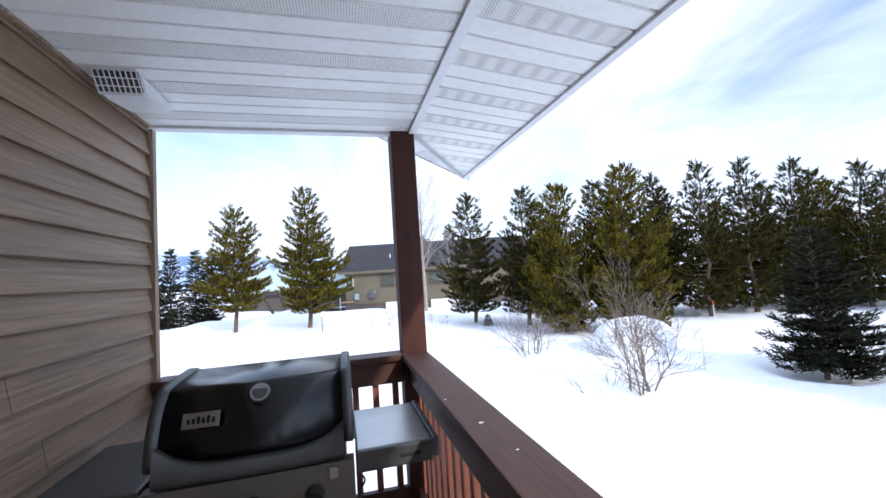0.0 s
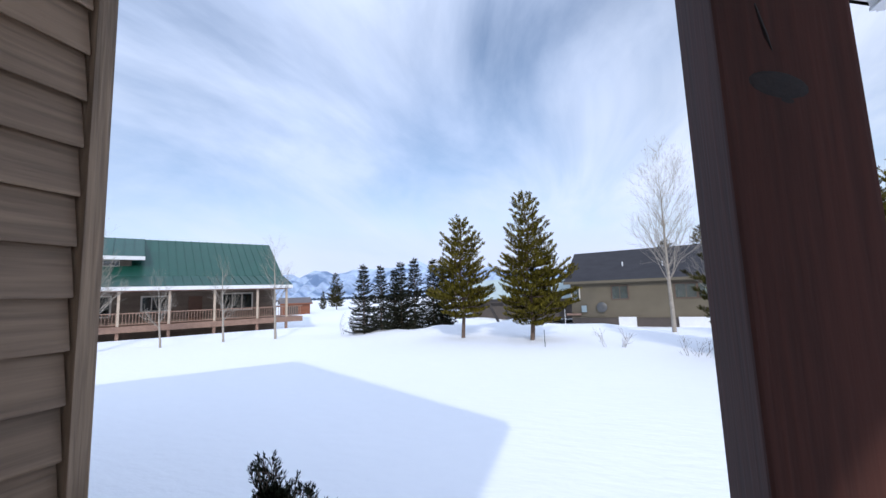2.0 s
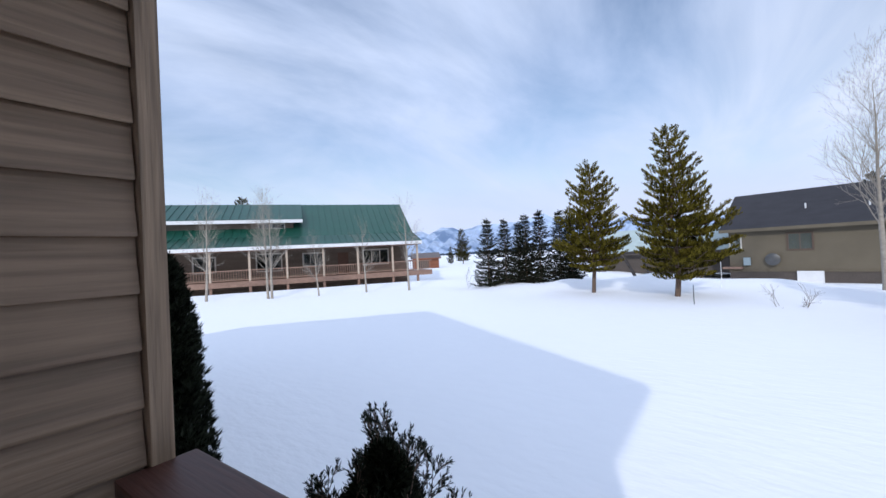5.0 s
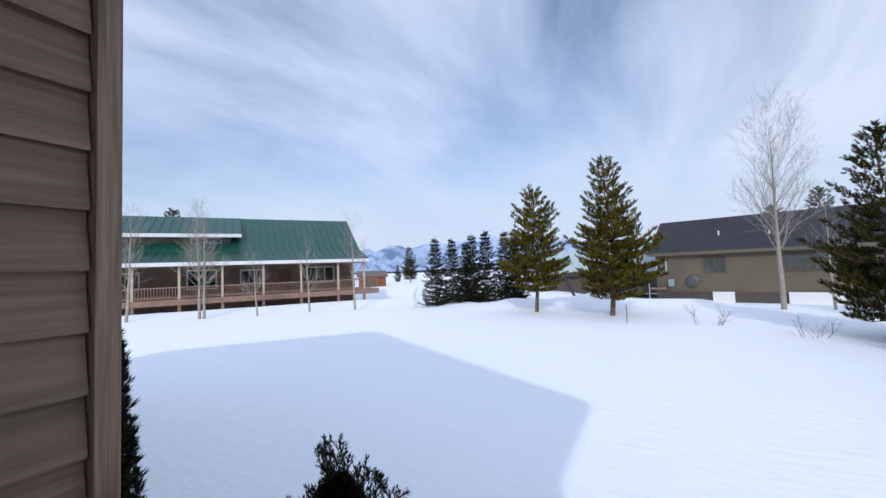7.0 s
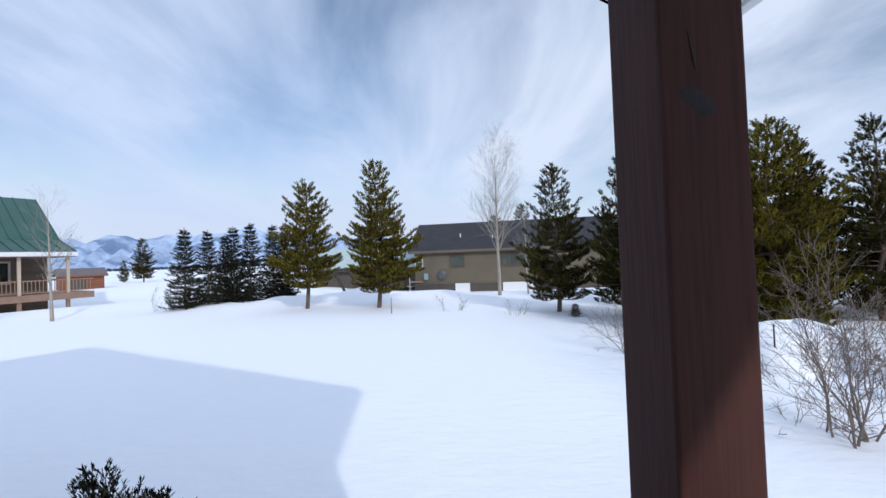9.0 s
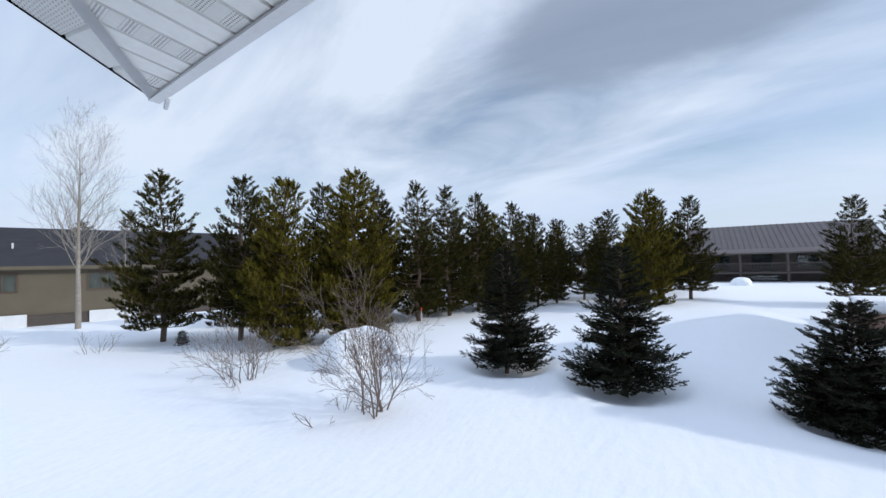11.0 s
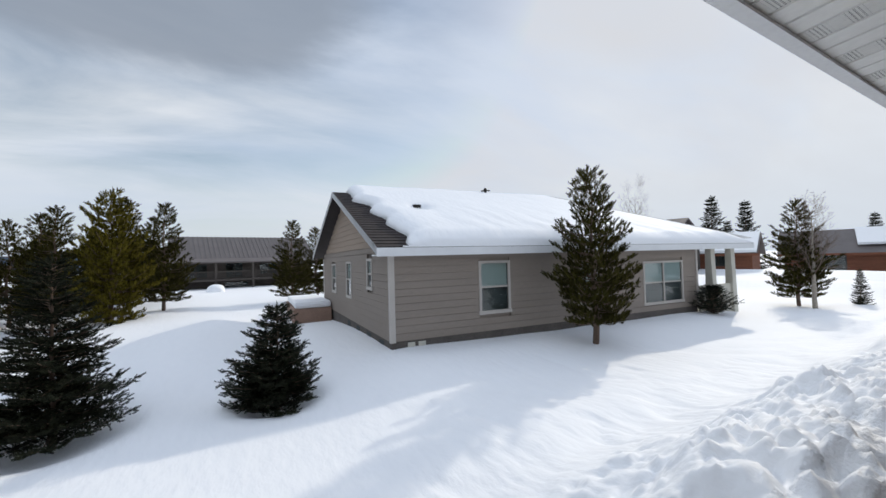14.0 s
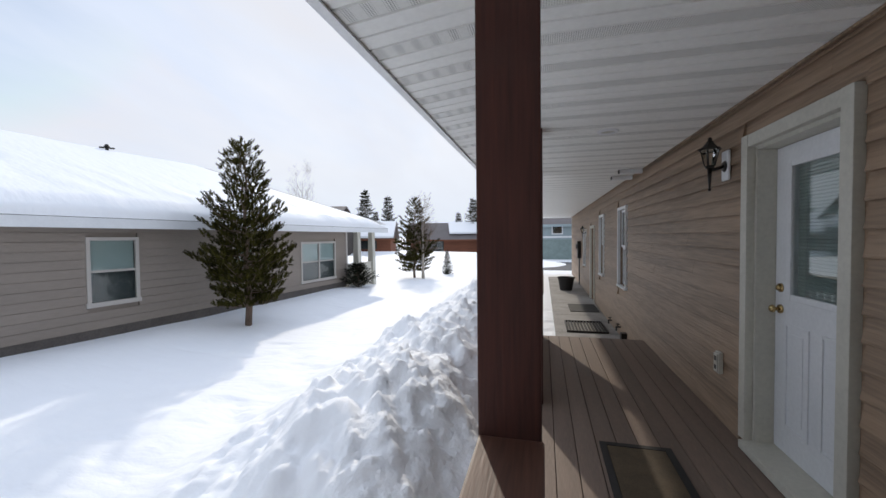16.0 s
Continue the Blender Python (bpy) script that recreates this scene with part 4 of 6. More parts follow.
for yy, zz in ((-7.05, -0.2), (-7.95, -0.26)):
    ob = thing("hose_bib", "dark outdoor tap on the house wall", "tap", (WX + 0.005, yy, zz))
    bm = tubem((0, 0, 0), (0.09, 0, 0), 0.016, 0.014, 8)
    tube(bm, (0.075, 0, 0.0), (0.075, 0, -0.07), 0.013, 0.016, 8)
    tube(bm, (0.05, 0, 0.0), (0.05, 0, 0.05), 0.008, 0.008, 6)
    part("body", bm, M_DARKMETAL, ob)
    part("handle", tubem((0.05, 0, 0.05), (0.05, 0, 0.062), 0.034, 0.034, 10), M_DARKMETAL, ob)
ob = thing("downpipe_box", "dark conduit box and pipe on the house wall", "conduit box", (WX + 0.013, -6.5, -0.3))
part("box", boxm(0, 0.09, -0.07, 0.07, -0.1, 0.12, 0.006), M_DARKMETAL, ob)
ob = thing("electric_meter", "dark electric meter box on the house wall", "meter", (WX + 0.013, -15.0, 1.0))
part("box", boxm(0, 0.12, -0.13, 0.13, -0.35, 0.3, 0.01), M_DARKMETAL, ob)
part("dial", tubem((0.12, 0, 0.1), (0.17, 0, 0.1), 0.09, 0.085, 18), M_GREY, ob)
part("conduit", tubem((0.05, 0, -1.35), (0.05, 0, -0.35), 0.022, 0.022, 8), M_GREY, ob)

# ---------------------------------------------------------------- gas grill
grill = thing("gas_grill", "black and grey gas grill, lid closed, by the end railing", "grill", (-0.335, 0, 0))
LX = 0.335
arc = [(1.668, 0.885), (1.671, 0.92), (1.688, 0.985), (1.715, 1.04), (1.75, 1.085), (1.778, 1.11), (1.79, 1.118), (1.81, 1.124), (1.9, 1.132), (2.08, 1.138), (2.12, 1.128), (2.2, 1.08), (2.24, 0.98), (2.25, 0.885)]
bm = prism(arc, "x", -LX + 0.03, LX - 0.03)
shade(part("lid", bm, M_BLACK, grill, "glossy black enamel lid"))
cap = [(y + (0.006 if y > 1.95 else -0.008), z + (0.008 if z > 0.9 else 0)) for y, z in arc]
for s in (-1, 1):
    x0, x1 = sorted((s * (LX - 0.029), s * (LX + 0.01)))
    bm = prism(cap, "x", x0, x1)
    bmesh.ops.bevel(bm, geom=bm.edges[:], offset=0.005, segments=2, affect="EDGES")
    shade(part("lid_end_cap", bm, M_GREY, grill, "grey cast end cap of the lid"))
# bowed lower lip of the lid
vs, fs = [], []
N = 18
for i in range(N + 1):
    s = -1 + 2 * i / N
    x = s * (LX - 0.028)
    top = 0.895 + 0.07 * s ** 4
    for y, z in ((1.662, top), (1.632, top - 0.006), (1.612, 0.865), (1.62, 0.842), (1.67, 0.842)):
        vs.append((x, y + 0.012 * s * s, z))
for i in range(N):
    for j in range(5):
        a, b = i * 5 + j, i * 5 + (j + 1) % 5
        fs.append((a, b, b + 5, a + 5))
shade(mesh_part("lid_handle_lip", vs, fs, M_GREY, grill))
bm = tubem((0.015, 1.735, 1.082), (0.015, 1.713, 1.098), 0.036, 0.034, 24)
part("thermometer_bezel", bm, M_STEEL, grill, "chrome thermometer bezel")
part("thermometer_face", tubem((0.015, 1.7133, 1.0978), (0.015, 1.712, 1.099), 0.027, 0.027, 24), M_GREY, grill)
plate = bmesh.new()
box(plate, -0.06, 0.06, -0.003, 0.003, -0.026, 0.026, 0.0028)
bd = part("badge", plate, M_STEEL, grill, "small metal name plate")
bd.location, bd.rotation_euler = (-0.175, 1.695, 1.03), (radians(-24), 0, radians(-2))
for i in range(6):
    b = part("badge_mark", boxm(-0.045 + 0.016 * i, -0.035 + 0.016 * i, -0.0042, -0.0031, -0.012, 0.012 if i in (2, 4) else 0.006), M_BLACK, bd)
body = boxm(-LX + 0.02, LX - 0.02, 1.68, 2.24, 0.62, 0.84, 0.02)
part("firebox", body, M_BLACK, grill)
bm = prism([(1.60, 0.64), (1.625, 0.835), (1.68, 0.835), (1.68, 0.64)], "x", -LX - 0.005, LX + 0.005)
part("control_panel", bm, mat("grey_brown_panel", (0.2, 0.18, 0.155), 0.35, 0.1, 3, 60, 0.05, 0.001, metal=0.6), grill)
for kx in (-0.17, 0.0, 0.2):
    bm = tubem((kx, 1.61, 0.745), (kx, 1.575, 0.74), 0.034, 0.028, 18)
    kb = part("knob", bm, M_RUBBER, grill)
    part("knob_mark", boxm(kx - 0.003, kx + 0.003, 1.5735, 1.5765, 0.745, 0.768), M_ORANGE, kb)
part("badge_shield", boxm(LX - 0.085, LX - 0.05, 1.608, 1.618, 0.785, 0.825, 0.004), M_STEEL, grill)
part("side_table", boxm(LX + 0.012, LX + 0.3, 1.64, 2.1, 0.835, 0.858, 0.008), M_STEEL, grill, "steel side shelf")
part("side_table_end", boxm(LX + 0.301, LX + 0.325, 1.63, 2.11, 0.79, 0.862, 0.008), M_GREY, grill)
part("side_table_front", boxm(LX + 0.014, LX + 0.3, 1.615, 1.639, 0.785, 0.86, 0.006), M_GREY, grill)
part("table_slot", boxm(LX + 0.17, LX + 0.25, 1.611, 1.6145, 0.815, 0.828, 0.001), M_RUBBER, grill)
part("left_table", boxm(-LX - 0.34, -LX - 0.012, 1.64, 2.15, 0.815, 0.845, 0.008), M_GREY, grill)
part("cabinet", boxm(-LX + 0.01, LX - 0.01, 1.68, 2.2, 0.12, 0.618, 0.006), M_GREY, grill)
for sx in (-1, 1):
    for yy in (1.72, 2.16):
        bm = tubem((sx * (LX - 0.05) - 0.02, yy, 0.06), (sx * (LX - 0.05) + 0.02, yy, 0.06), 0.06, 0.06, 16)
        part("caster", bm, M_RUBBER, grill)
bm = bmesh.new()
for i in range(26):
    a0, a1 = i * 0.9, (i + 1) * 0.9
    tube(bm, (LX + 0.03 + 0.012 * math.cos(a0), 1.70 + 0.012 * math.sin(a0), 0.83 - i * 0.016), (LX + 0.03 + 0.012 * math.cos(a1), 1.70 + 0.012 * math.sin(a1), 0.83 - (i + 1) * 0.016), 0.004, 0.004, 5)
part("igniter_coil", bm, M_RUBBER, grill)

# ---------------------------------------------------------------- neighbouring house with the snowy roof
nh = thing("neighbour_house", "taupe single-storey house with deep snow on a brown shingle roof", "house", (9.95, -2.82, 0), -5)
NW, NL, NE, NB = 10.4, 12.5, 1.80, -0.42     # width, length, eave height, bottom of the siding
NP, NZ = 5.2, 4.25                            # ridge across, ridge height
nslope = (NZ - 1.98) / (NP + 0.45)


def lap_courses(parent, material, make, z0, z1, step):
    z = z0
    while z < z1 - 0.02:
        make(z, min(z + step, z1))
        z += step


# long wall (faces x-) with its windows, and the gable wall (faces y+)
LWIN = [(-3.6, -2.69, 0.16, 1.5), (-11.52, -9.47, -0.1, 1.3), (-7.1, -6.4, 0.15, 1.4)]
GWIN = [(1.68, 2.12, 0.9, 1.66), (4.4, 5.07, 0.45, 1.59), (7.3, 8.04, 0.46, 1.51)]


def spans_at(lo, hi, wins, z0, z1):
    out, cur = [], lo
    for a, b, c, d in sorted(wins):
        if z1 > c - 0.06 and z0 < d + 0.06:
            out.append((cur, a - 0.06))
            cur = b + 0.06
    out.append((cur, hi))
    return out


wall_l = part("long_wall", boxm(0.04, 0.14, -NL, -0.05, -1.2, NE), M_NWALL, nh)
z = NB
while z < NE:
    z1 = min(z + 0.19, NE)
    for a, b in spans_at(-NL, -0.05, LWIN, z, z1):
        part("lap_board", prism([(0.039, z1), (0.039, z + 0.007), (-0.012, z + 0.007), (-0.012, z + 0.015), (-0.002, z1)], "y", a, b), M_NWALL, wall_l)
    z = z1
bm = bmesh.new()
f = bm.faces.new([bm.verts.new(p) for p in ((0.05, -0.04, -1.2), (NW - 0.05, -0.04, -1.2), (NW - 0.05, -0.04, 1.9), (NP, -0.04, NZ - 0.05), (0.05, -0.04, 1.9))])
bmesh.ops.solidify(bm, geom=[f], thickness=0.1)
wall_g = part("gable_wall", bm, M_NWALL, nh)
z = NB
while z < NZ - 0.25:
    z1 = z + 0.19
    lo, hi = 0.05, NW - 0.05
    if z > 1.8:
        t = (z1 - 1.9) / (NZ - 0.1 - 1.9)
        lo, hi = 0.05 + t * (NP - 0.05), NW - 0.05 - t * (NW - 0.05 - NP)
        if hi - lo < 0.15:
            break
    for a, b in spans_at(lo, hi, GWIN, z, z1):
        part("lap_board", prism([(-0.039, z1), (-0.039, z + 0.007), (0.012, z + 0.007), (0.012, z + 0.015), (0.002, z1)], "x", a, b), M_NTOP if z > 1.95 else M_NWALL, wall_g)
    z = z1
part("belt_board", boxm(0.3, NW - 0.3, 0.0, 0.03, 1.9, 2.02), M_NWALL, nh)
for x0, x1, y0, y1 in ((-0.03, 0.05, -0.12, 0.035), (NW - 0.12, NW, -0.03, 0.03), (-0.03, 0.05, -NL, -NL + 0.1)):
    part("corner_board", boxm(x0, x1, y0, y1, NB - 0.02, NE, 0.004), M_NTRIM, nh)
part("foundation", boxm(0.02, NW - 0.02, -NL + 0.05, -0.025, -1.3, NB), M_FOUND, nh)
for vy in (-0.55, -0.85):
    part("foundation_vent", boxm(0.0, 0.03, vy - 0.1, vy + 0.1, -0.6, -0.47), M_CREAM, nh)
for vx in (0.9, 2.2, 3.6, 5.0):
    part("foundation_vent", boxm(vx - 0.2, vx + 0.2, -0.03, -0.01, -0.75, -0.5), M_DARK, nh)


def n_window(axis, w, double=False):
    a, b, c, d = w
    def bx(u0, u1, z0, z1, o0, o1):
        return boxm(-o1, -o0, u0, u1, z0, z1) if axis == "y" else boxm(u0, u1, o0, o1, z0, z1)
    win = part("window", bx(a - 0.075, b + 0.075, d, d + 0.075, -0.01, 0.03), M_NTRIM, nh)
    for q in (bx(a - 0.075, a, c, d, -0.01, 0.03), bx(b, b + 0.075, c, d, -0.01, 0.03), bx(a - 0.1, b + 0.1, c - 0.1, c, -0.01, 0.04)):
        part("casing", q, M_NTRIM, win)
    mid = (c + d) / 2
    cells = [(a, (a + b) / 2 - 0.03), ((a + b) / 2 + 0.03, b)] if double else [(a, b)]
    if double:
        part("mullion", bx((a + b) / 2 - 0.03, (a + b) / 2 + 0.03, c, d, -0.02, 0.02), M_NTRIM, win)
    for p, q in cells:
        part("meeting_rail", bx(p, q, mid - 0.025, mid + 0.025, -0.03, 0.01), M_NTRIM, win)
        for s0, s1 in ((c, mid - 0.026), (mid + 0.026, d)):
            part("pane", bx(p, q, s0, s1, -0.024, -0.018), M_GLASS, win).visible_shadow = False
        part("blind", bx(p + 0.02, q - 0.02, mid, d, -0.038, -0.034), M_BLIND, win)
        # thin dark sheet painted as the unlit room behind the glass
        part("unlit_interior_panel", bx(p, q, c, d, -0.0395, -0.0385), M_DARK, win)


n_window("y", LWIN[0])
n_window("y", LWIN[1], True)
n_window("y", LWIN[2])
for w in GWIN:
    n_window("x", w)

# roof: shingles show along the rake, snow covers the rest; the far end is a hip
OV = 0.5
REAR = -NL - 3.0
bm = bmesh.new()
zt = 1.98
pts = {"a": (-OV, OV * 0.9, zt), "b": (NP, OV * 0.9, NZ), "c": (NW + OV, OV * 0.9, zt), "d": (-OV, REAR, zt), "e": (NP, REAR + 5.4, NZ), "f": (NW + OV, REAR, zt)}
v = {k: bm.verts.new(p) for k, p in pts.items()}
for q in ("adeb", "befc", "dfe"):
    bm.faces.new([v[k] for k in q])
bmesh.ops.recalc_face_normals(bm, faces=bm.faces)
bmesh.ops.solidify(bm, geom=bm.faces[:], thickness=0.12)
part("roof", bm, M_SHINGLE, nh)
part("fascia", boxm(-OV - 0.02, -OV + 0.005, REAR, OV * 0.9 + 0.02, zt - 0.22, zt - 0.01), M_WHITE, nh)
part("soffit", boxm(-OV + 0.006, 0.03, REAR, OV * 0.9, zt - 0.2, zt - 0.17), M_WHITE, nh)
for sx, ex in ((-OV, NP), (NP, NW + OV)):
    bm = bmesh.new()
    za, zb = (zt, NZ) if sx < 0 else (NZ, zt)
    f = bm.faces.new([bm.verts.new(p) for p in ((sx, OV * 0.9 + 0.012, za - 0.2), (ex, OV * 0.9 + 0.012, zb - 0.2), (ex, OV * 0.9 + 0.012, zb + 0.01), (sx, OV * 0.9 + 0.012, za + 0.01))])
    bmesh.ops.solidify(bm, geom=[f], thickness=0.025)
    part("rake_board", bm, M_WHITE, nh)
for i in range(26):
    t0 = i / 26
    x0 = -OV + t0 * (NP + OV)
    x1 = -OV + (i + 1) / 26 * (NP + OV)
    zz0, zz1 = zt + t0 * (NZ - zt), zt + (i + 1) / 26 * (NZ - zt)
    bm = prism([(x0, zz0 + 0.022), (x1 + 0.02, zz1 + 0.008), (x1 + 0.02, zz1 - 0.002), (x0, zz0 - 0.002)], "y", -0.9, OV * 0.9 + 0.01)
    part("shingle_course", bm, M_SHINGLE, nh)
# the snow blanket
rng = np.random.RandomState(4)
US, VS = np.linspace(0, 1, 60), np.linspace(0, 1, 130)
vs, fs = [], []
_u, _w = np.meshgrid(US * 6, VS * 15, indexing="ij")
RIPPLE = 0.10 * lumps(_u, _w, 0.9, 23) + 0.05 * lumps(_u, _w, 2.5, 24) + 0.13 * lumps(_u * 0.3, _w, 6.0, 25) * np.clip(1.3 - _u / 3, 0, 1)
for i, u in enumerate(US):
    for j, w in enumerate(VS):
        edge = 0.10 + 0.07 * float(lumps(np.array([u * 26]), np.array([0.0]), 1.0, 3)[0]) + 0.3 * (1 - u) * 0.35
        y0 = 0.05 - edge * 4.0 + 0.25
        yend = REAR + 0.1 + 5.4 * u
        y = y0 + (yend - y0) * w
        x = -OV + 0.02 + u * (NP + OV)
        base = zt + u * (NZ - zt)
        thick = 0.30 * min(1, (w * 30) ** 0.5, ((1 - w) * 16) ** 0.5) * min(1, (u * 14 + 0.1) ** 0.5)
        thick *= 1 + RIPPLE[i, j]
        hole = math.exp(-(((y + 1.9) / 0.32) ** 2 + ((u - 0.52) / 0.05) ** 2))
        vs.append((x, y, base + 0.03 + thick * (1 - 0.75 * hole)))
nv = len(VS)
for i in range(len(US) - 1):
    for j in range(nv - 1):
        a = i * nv + j
        fs.append((a, a + nv, a + nv + 1, a + 1))
k0 = len(vs)
for j in range(nv):
    x, y, _ = vs[j]
    vs.append((x + 0.03, y, zt + 0.003))
for j in range(nv - 1):
    fs.append((k0 + j, j, j + 1, k0 + j + 1))
k1 = len(vs)
for i in range(len(US)):
    x, y, _ = vs[i * nv]
    vs.append((x, y - 0.03, zt + US[i] * (NZ - zt) + 0.003))
for i in range(len(US) - 1):
    fs.append((i * nv, k1 + i, k1 + i + 1, (i + 1) * nv))
mesh_part("roof_snow", vs, fs, M_SNOW, nh, smooth=True)
bm = bmesh.new()
f = bm.faces.new([bm.verts.new(p) for p in ((NP, -0.4, NZ + 0.3), (NP, REAR + 5.4, NZ + 0.3), (NW + OV, REAR, zt + 0.25), (NW + OV, -0.4, zt + 0.25))])
g = bm.faces.new([bm.verts.new(p) for p in ((NP, REAR + 5.4, NZ + 0.29), (-OV, REAR, zt + 0.2), (NW + OV, REAR, zt + 0.2))])
bmesh.ops.solidify(bm, geom=[f, g], thickness=0.2)
part("roof_snow", bm, M_SNOW, nh)
part("eave_ice", boxm(-OV - 0.03, -OV + 0.05, REAR + 0.1, -0.2, zt + 0.0, zt + 0.035, 0.01), M_SNOW, nh)
# roof vent poking through the snow
part("ridge_vent", boxm(2.62, 2.8, -2.0, -1.75, 3.42, 3.52, 0.01), M_DARKMETAL, nh)
bm = tubem((5.2, -6.17, NZ + 0.1), (5.2, -6.17, NZ + 0.42), 0.05, 0.05, 8)
tube(bm, (5.2, -6.17, NZ + 0.42), (5.2, -6.17, NZ + 0.5), 0.09, 0.04, 10)
tube(bm, (5.2, -5.95, NZ + 0.36), (5.2, -6.4, NZ + 0.4), 0.03, 0.03, 6)
part("ridge_cowl", bm, M_DARKMETAL, nh)
# porch at the far end: tapered posts and a low panel
for py in (-NL - 0.85, -NL - 2.2):
    bm = prism([(-0.17, -0.95), (0.17, -0.95), (0.11, 1.78), (-0.11, 1.78)], "y", py - 0.13, py + 0.13)
    part("porch_column", bm, M_CREAM, nh)
part("porch_panel", boxm(-0.06, 0.04, -NL - 2.05, -NL - 0.02, -0.95, 0.35), M_CREAM, nh)
part("porch_back", boxm(1.8, 1.9, -NL - 2.8, -NL + 0.1, -1.0, 1.78), M_NWALL, nh)
# side deck box with snow on the gable side
sd = thing("side_deck", "low brown wooden deck heaped with snow by the gable wall", "deck", (9.95, -2.82, 0), -5)
part("skirt", boxm(8.2, 12.5, 0.06, 1.6, -0.95, -0.3, 0.01), M_GDECK, sd)
bm = boxm(8.3, 12.6, 0.05, 1.55, -0.297, -0.02, 0.12)
part("snow_cap", bm, M_SNOW, sd)


# ---------------------------------------------------------------- far houses
def gable_house(name, label, at, rz, L, D, z0, ze, zr, wall_m, roof_m, over=0.5, ribs=0.0):
    """Local x runs along the eaves (0..L), y goes away from the viewer (0..D)."""
    h = thing(name, label, "house", at, rz)
    bm = bmesh.new()
    box(bm, 0, L, 0, D, z0, ze)
    for x in (0, L):
        f = bm.faces.new([bm.verts.new(p) for p in ((x, 0, ze), (x, D, ze), (x, D / 2, zr - 0.1))])
    part("wall", bm, wall_m, h)
    sl = (zr - ze) / (D / 2)
    eo = ze - sl * over
    prof = [(-over, eo), (D / 2, zr), (D + over, eo), (D + over, eo + 0.16), (D / 2, zr + 0.16), (-over, eo + 0.16)]
    r = part("roof", prism(prof, "x", -over, L + over), roof_m, h)
    if ribs:
        n = int((L + 2 * over) / ribs)
        sh = None
        for i in range(n + 1):
            x = -over + i * (L + 2 * over) / n
            if sh is None:
                sh = part("standing_seam", prism([(-over, eo + 0.16), (D / 2, zr + 0.16), (D / 2, zr + 0.215), (-over, eo + 0.215)], "x", -0.02, 0.02), roof_m, r)
                sh.location.x = x
            else:
                ob = new("standing_seam", sh.data)
                ob.parent, ob.location.x = r, x
    part("fascia", boxm(-over - 0.02, L + over + 0.02, -over - 0.04, -over - 0.005, eo - 0.06, eo + 0.16), M_WHITE if ribs else wall_m, h)
    return h


def front_window(h, x0, x1, z0, z1, y=0.0, frame=M_WHITE, panes=2, w=0.09):
    win = part("window", boxm(x0 - w, x1 + w, y - 0.05, y - 0.005, z1, z1 + w), frame, h)
    part("casing", boxm(x0 - w, x1 + w, y - 0.05, y - 0.005, z0 - w, z0), frame, win)
    for a, b in ((x0 - w, x0), (x1, x1 + w)):
        part("casing", boxm(a, b, y - 0.05, y - 0.005, z0, z1), frame, win)
    for i in range(panes):
        a, b = x0 + (x1 - x0) * i / panes, x0 + (x1 - x0) * (i + 1) / panes
        part("pane", boxm(a + 0.03, b - 0.03, y - 0.03, y - 0.022, z0, z1), M_GLASS, win).visible_shadow = False
        if i:
            part("mullion", boxm(a - 0.03, a + 0.03, y - 0.048, y - 0.006, z0, z1), frame, win)
    # dark sheet on the wall, coloured as an unlit room
    part("unlit_interior_panel", boxm(x0, x1, y - 0.012, y - 0.006, z0, z1), M_DARK, win)


# green-roofed house: its front runs from the left end (near) to the right end (far)
gang = math.degrees(math.atan2(11.4, 7.9))
gh = gable_house("green_roof_house", "long brown house with a green metal roof and a covered porch", (-39.6, 14.4, 0), gang, 23.0, 9.0, -1.9, 4.0, 7.2, M_GWALL, M_GREEN, 0.55, 0.62)
GP = -3.2       # front of the porch
sl = (7.2 - 4.0) / 4.5
part("porch_roof", prism([(-0.5, 3.62), (GP - 0.4, 2.72), (GP - 0.4, 2.84), (-0.5, 3.8)], "x", -0.55, 23.55), M_GREEN, gh)
for i in range(40):
    x = -0.55 + i * 24.1 / 39
    part("standing_seam", prism([(-0.5, 3.8), (GP - 0.4, 2.84), (GP - 0.4, 2.89), (-0.5, 3.86)], "x", x - 0.02, x + 0.02), M_GREEN, gh)
part("porch_fascia", boxm(-0.6, 23.6, GP - 0.44, GP - 0.41, 2.56, 2.84), M_WHITE, gh)
part("porch_ceiling", boxm(-0.5, 23.5, GP - 0.4, -0.02, 2.52, 2.56), M_GDECK, gh)
part("porch_floor", boxm(-0.2, 24.6, GP, -0.02, -0.14, 0.02), M_GDECK, gh)
part("porch_skirt", boxm(-0.2, 24.6, GP - 0.04, GP - 0.01, -0.42, 0.03), M_GDECK, gh)
bm = None
for x in (0.2, 2.9, 5.8, 8.7, 11.6, 14.6, 17.6, 20.8, 23.2):
    part("porch_post", boxm(x - 0.08, x + 0.08, GP, GP + 0.16, 0.02, 2.52), M_PINKPOST, gh)
    part("pier", boxm(x - 0.1, x + 0.1, GP + 0.05, GP + 0.25, -1.9, -0.14), M_GDECK, gh)
part("rail_top", boxm(-0.2, 24.6, GP + 0.02, GP + 0.1, 0.9, 0.98), M_GDECK, gh)
part("rail_bottom", boxm(-0.2, 24.6, GP + 0.04, GP + 0.08, 0.14, 0.2), M_GDECK, gh)
bal = part("rail_baluster", boxm(-0.02, 0.02, GP + 0.045, GP + 0.085, 0.2, 0.9), M_GDECK, gh)
bal.location.x = -0.1
for i in range(1, 130):
    ob = new("rail_baluster", bal.data)
    ob.parent, ob.location.x = gh, -0.1 + i * 0.19
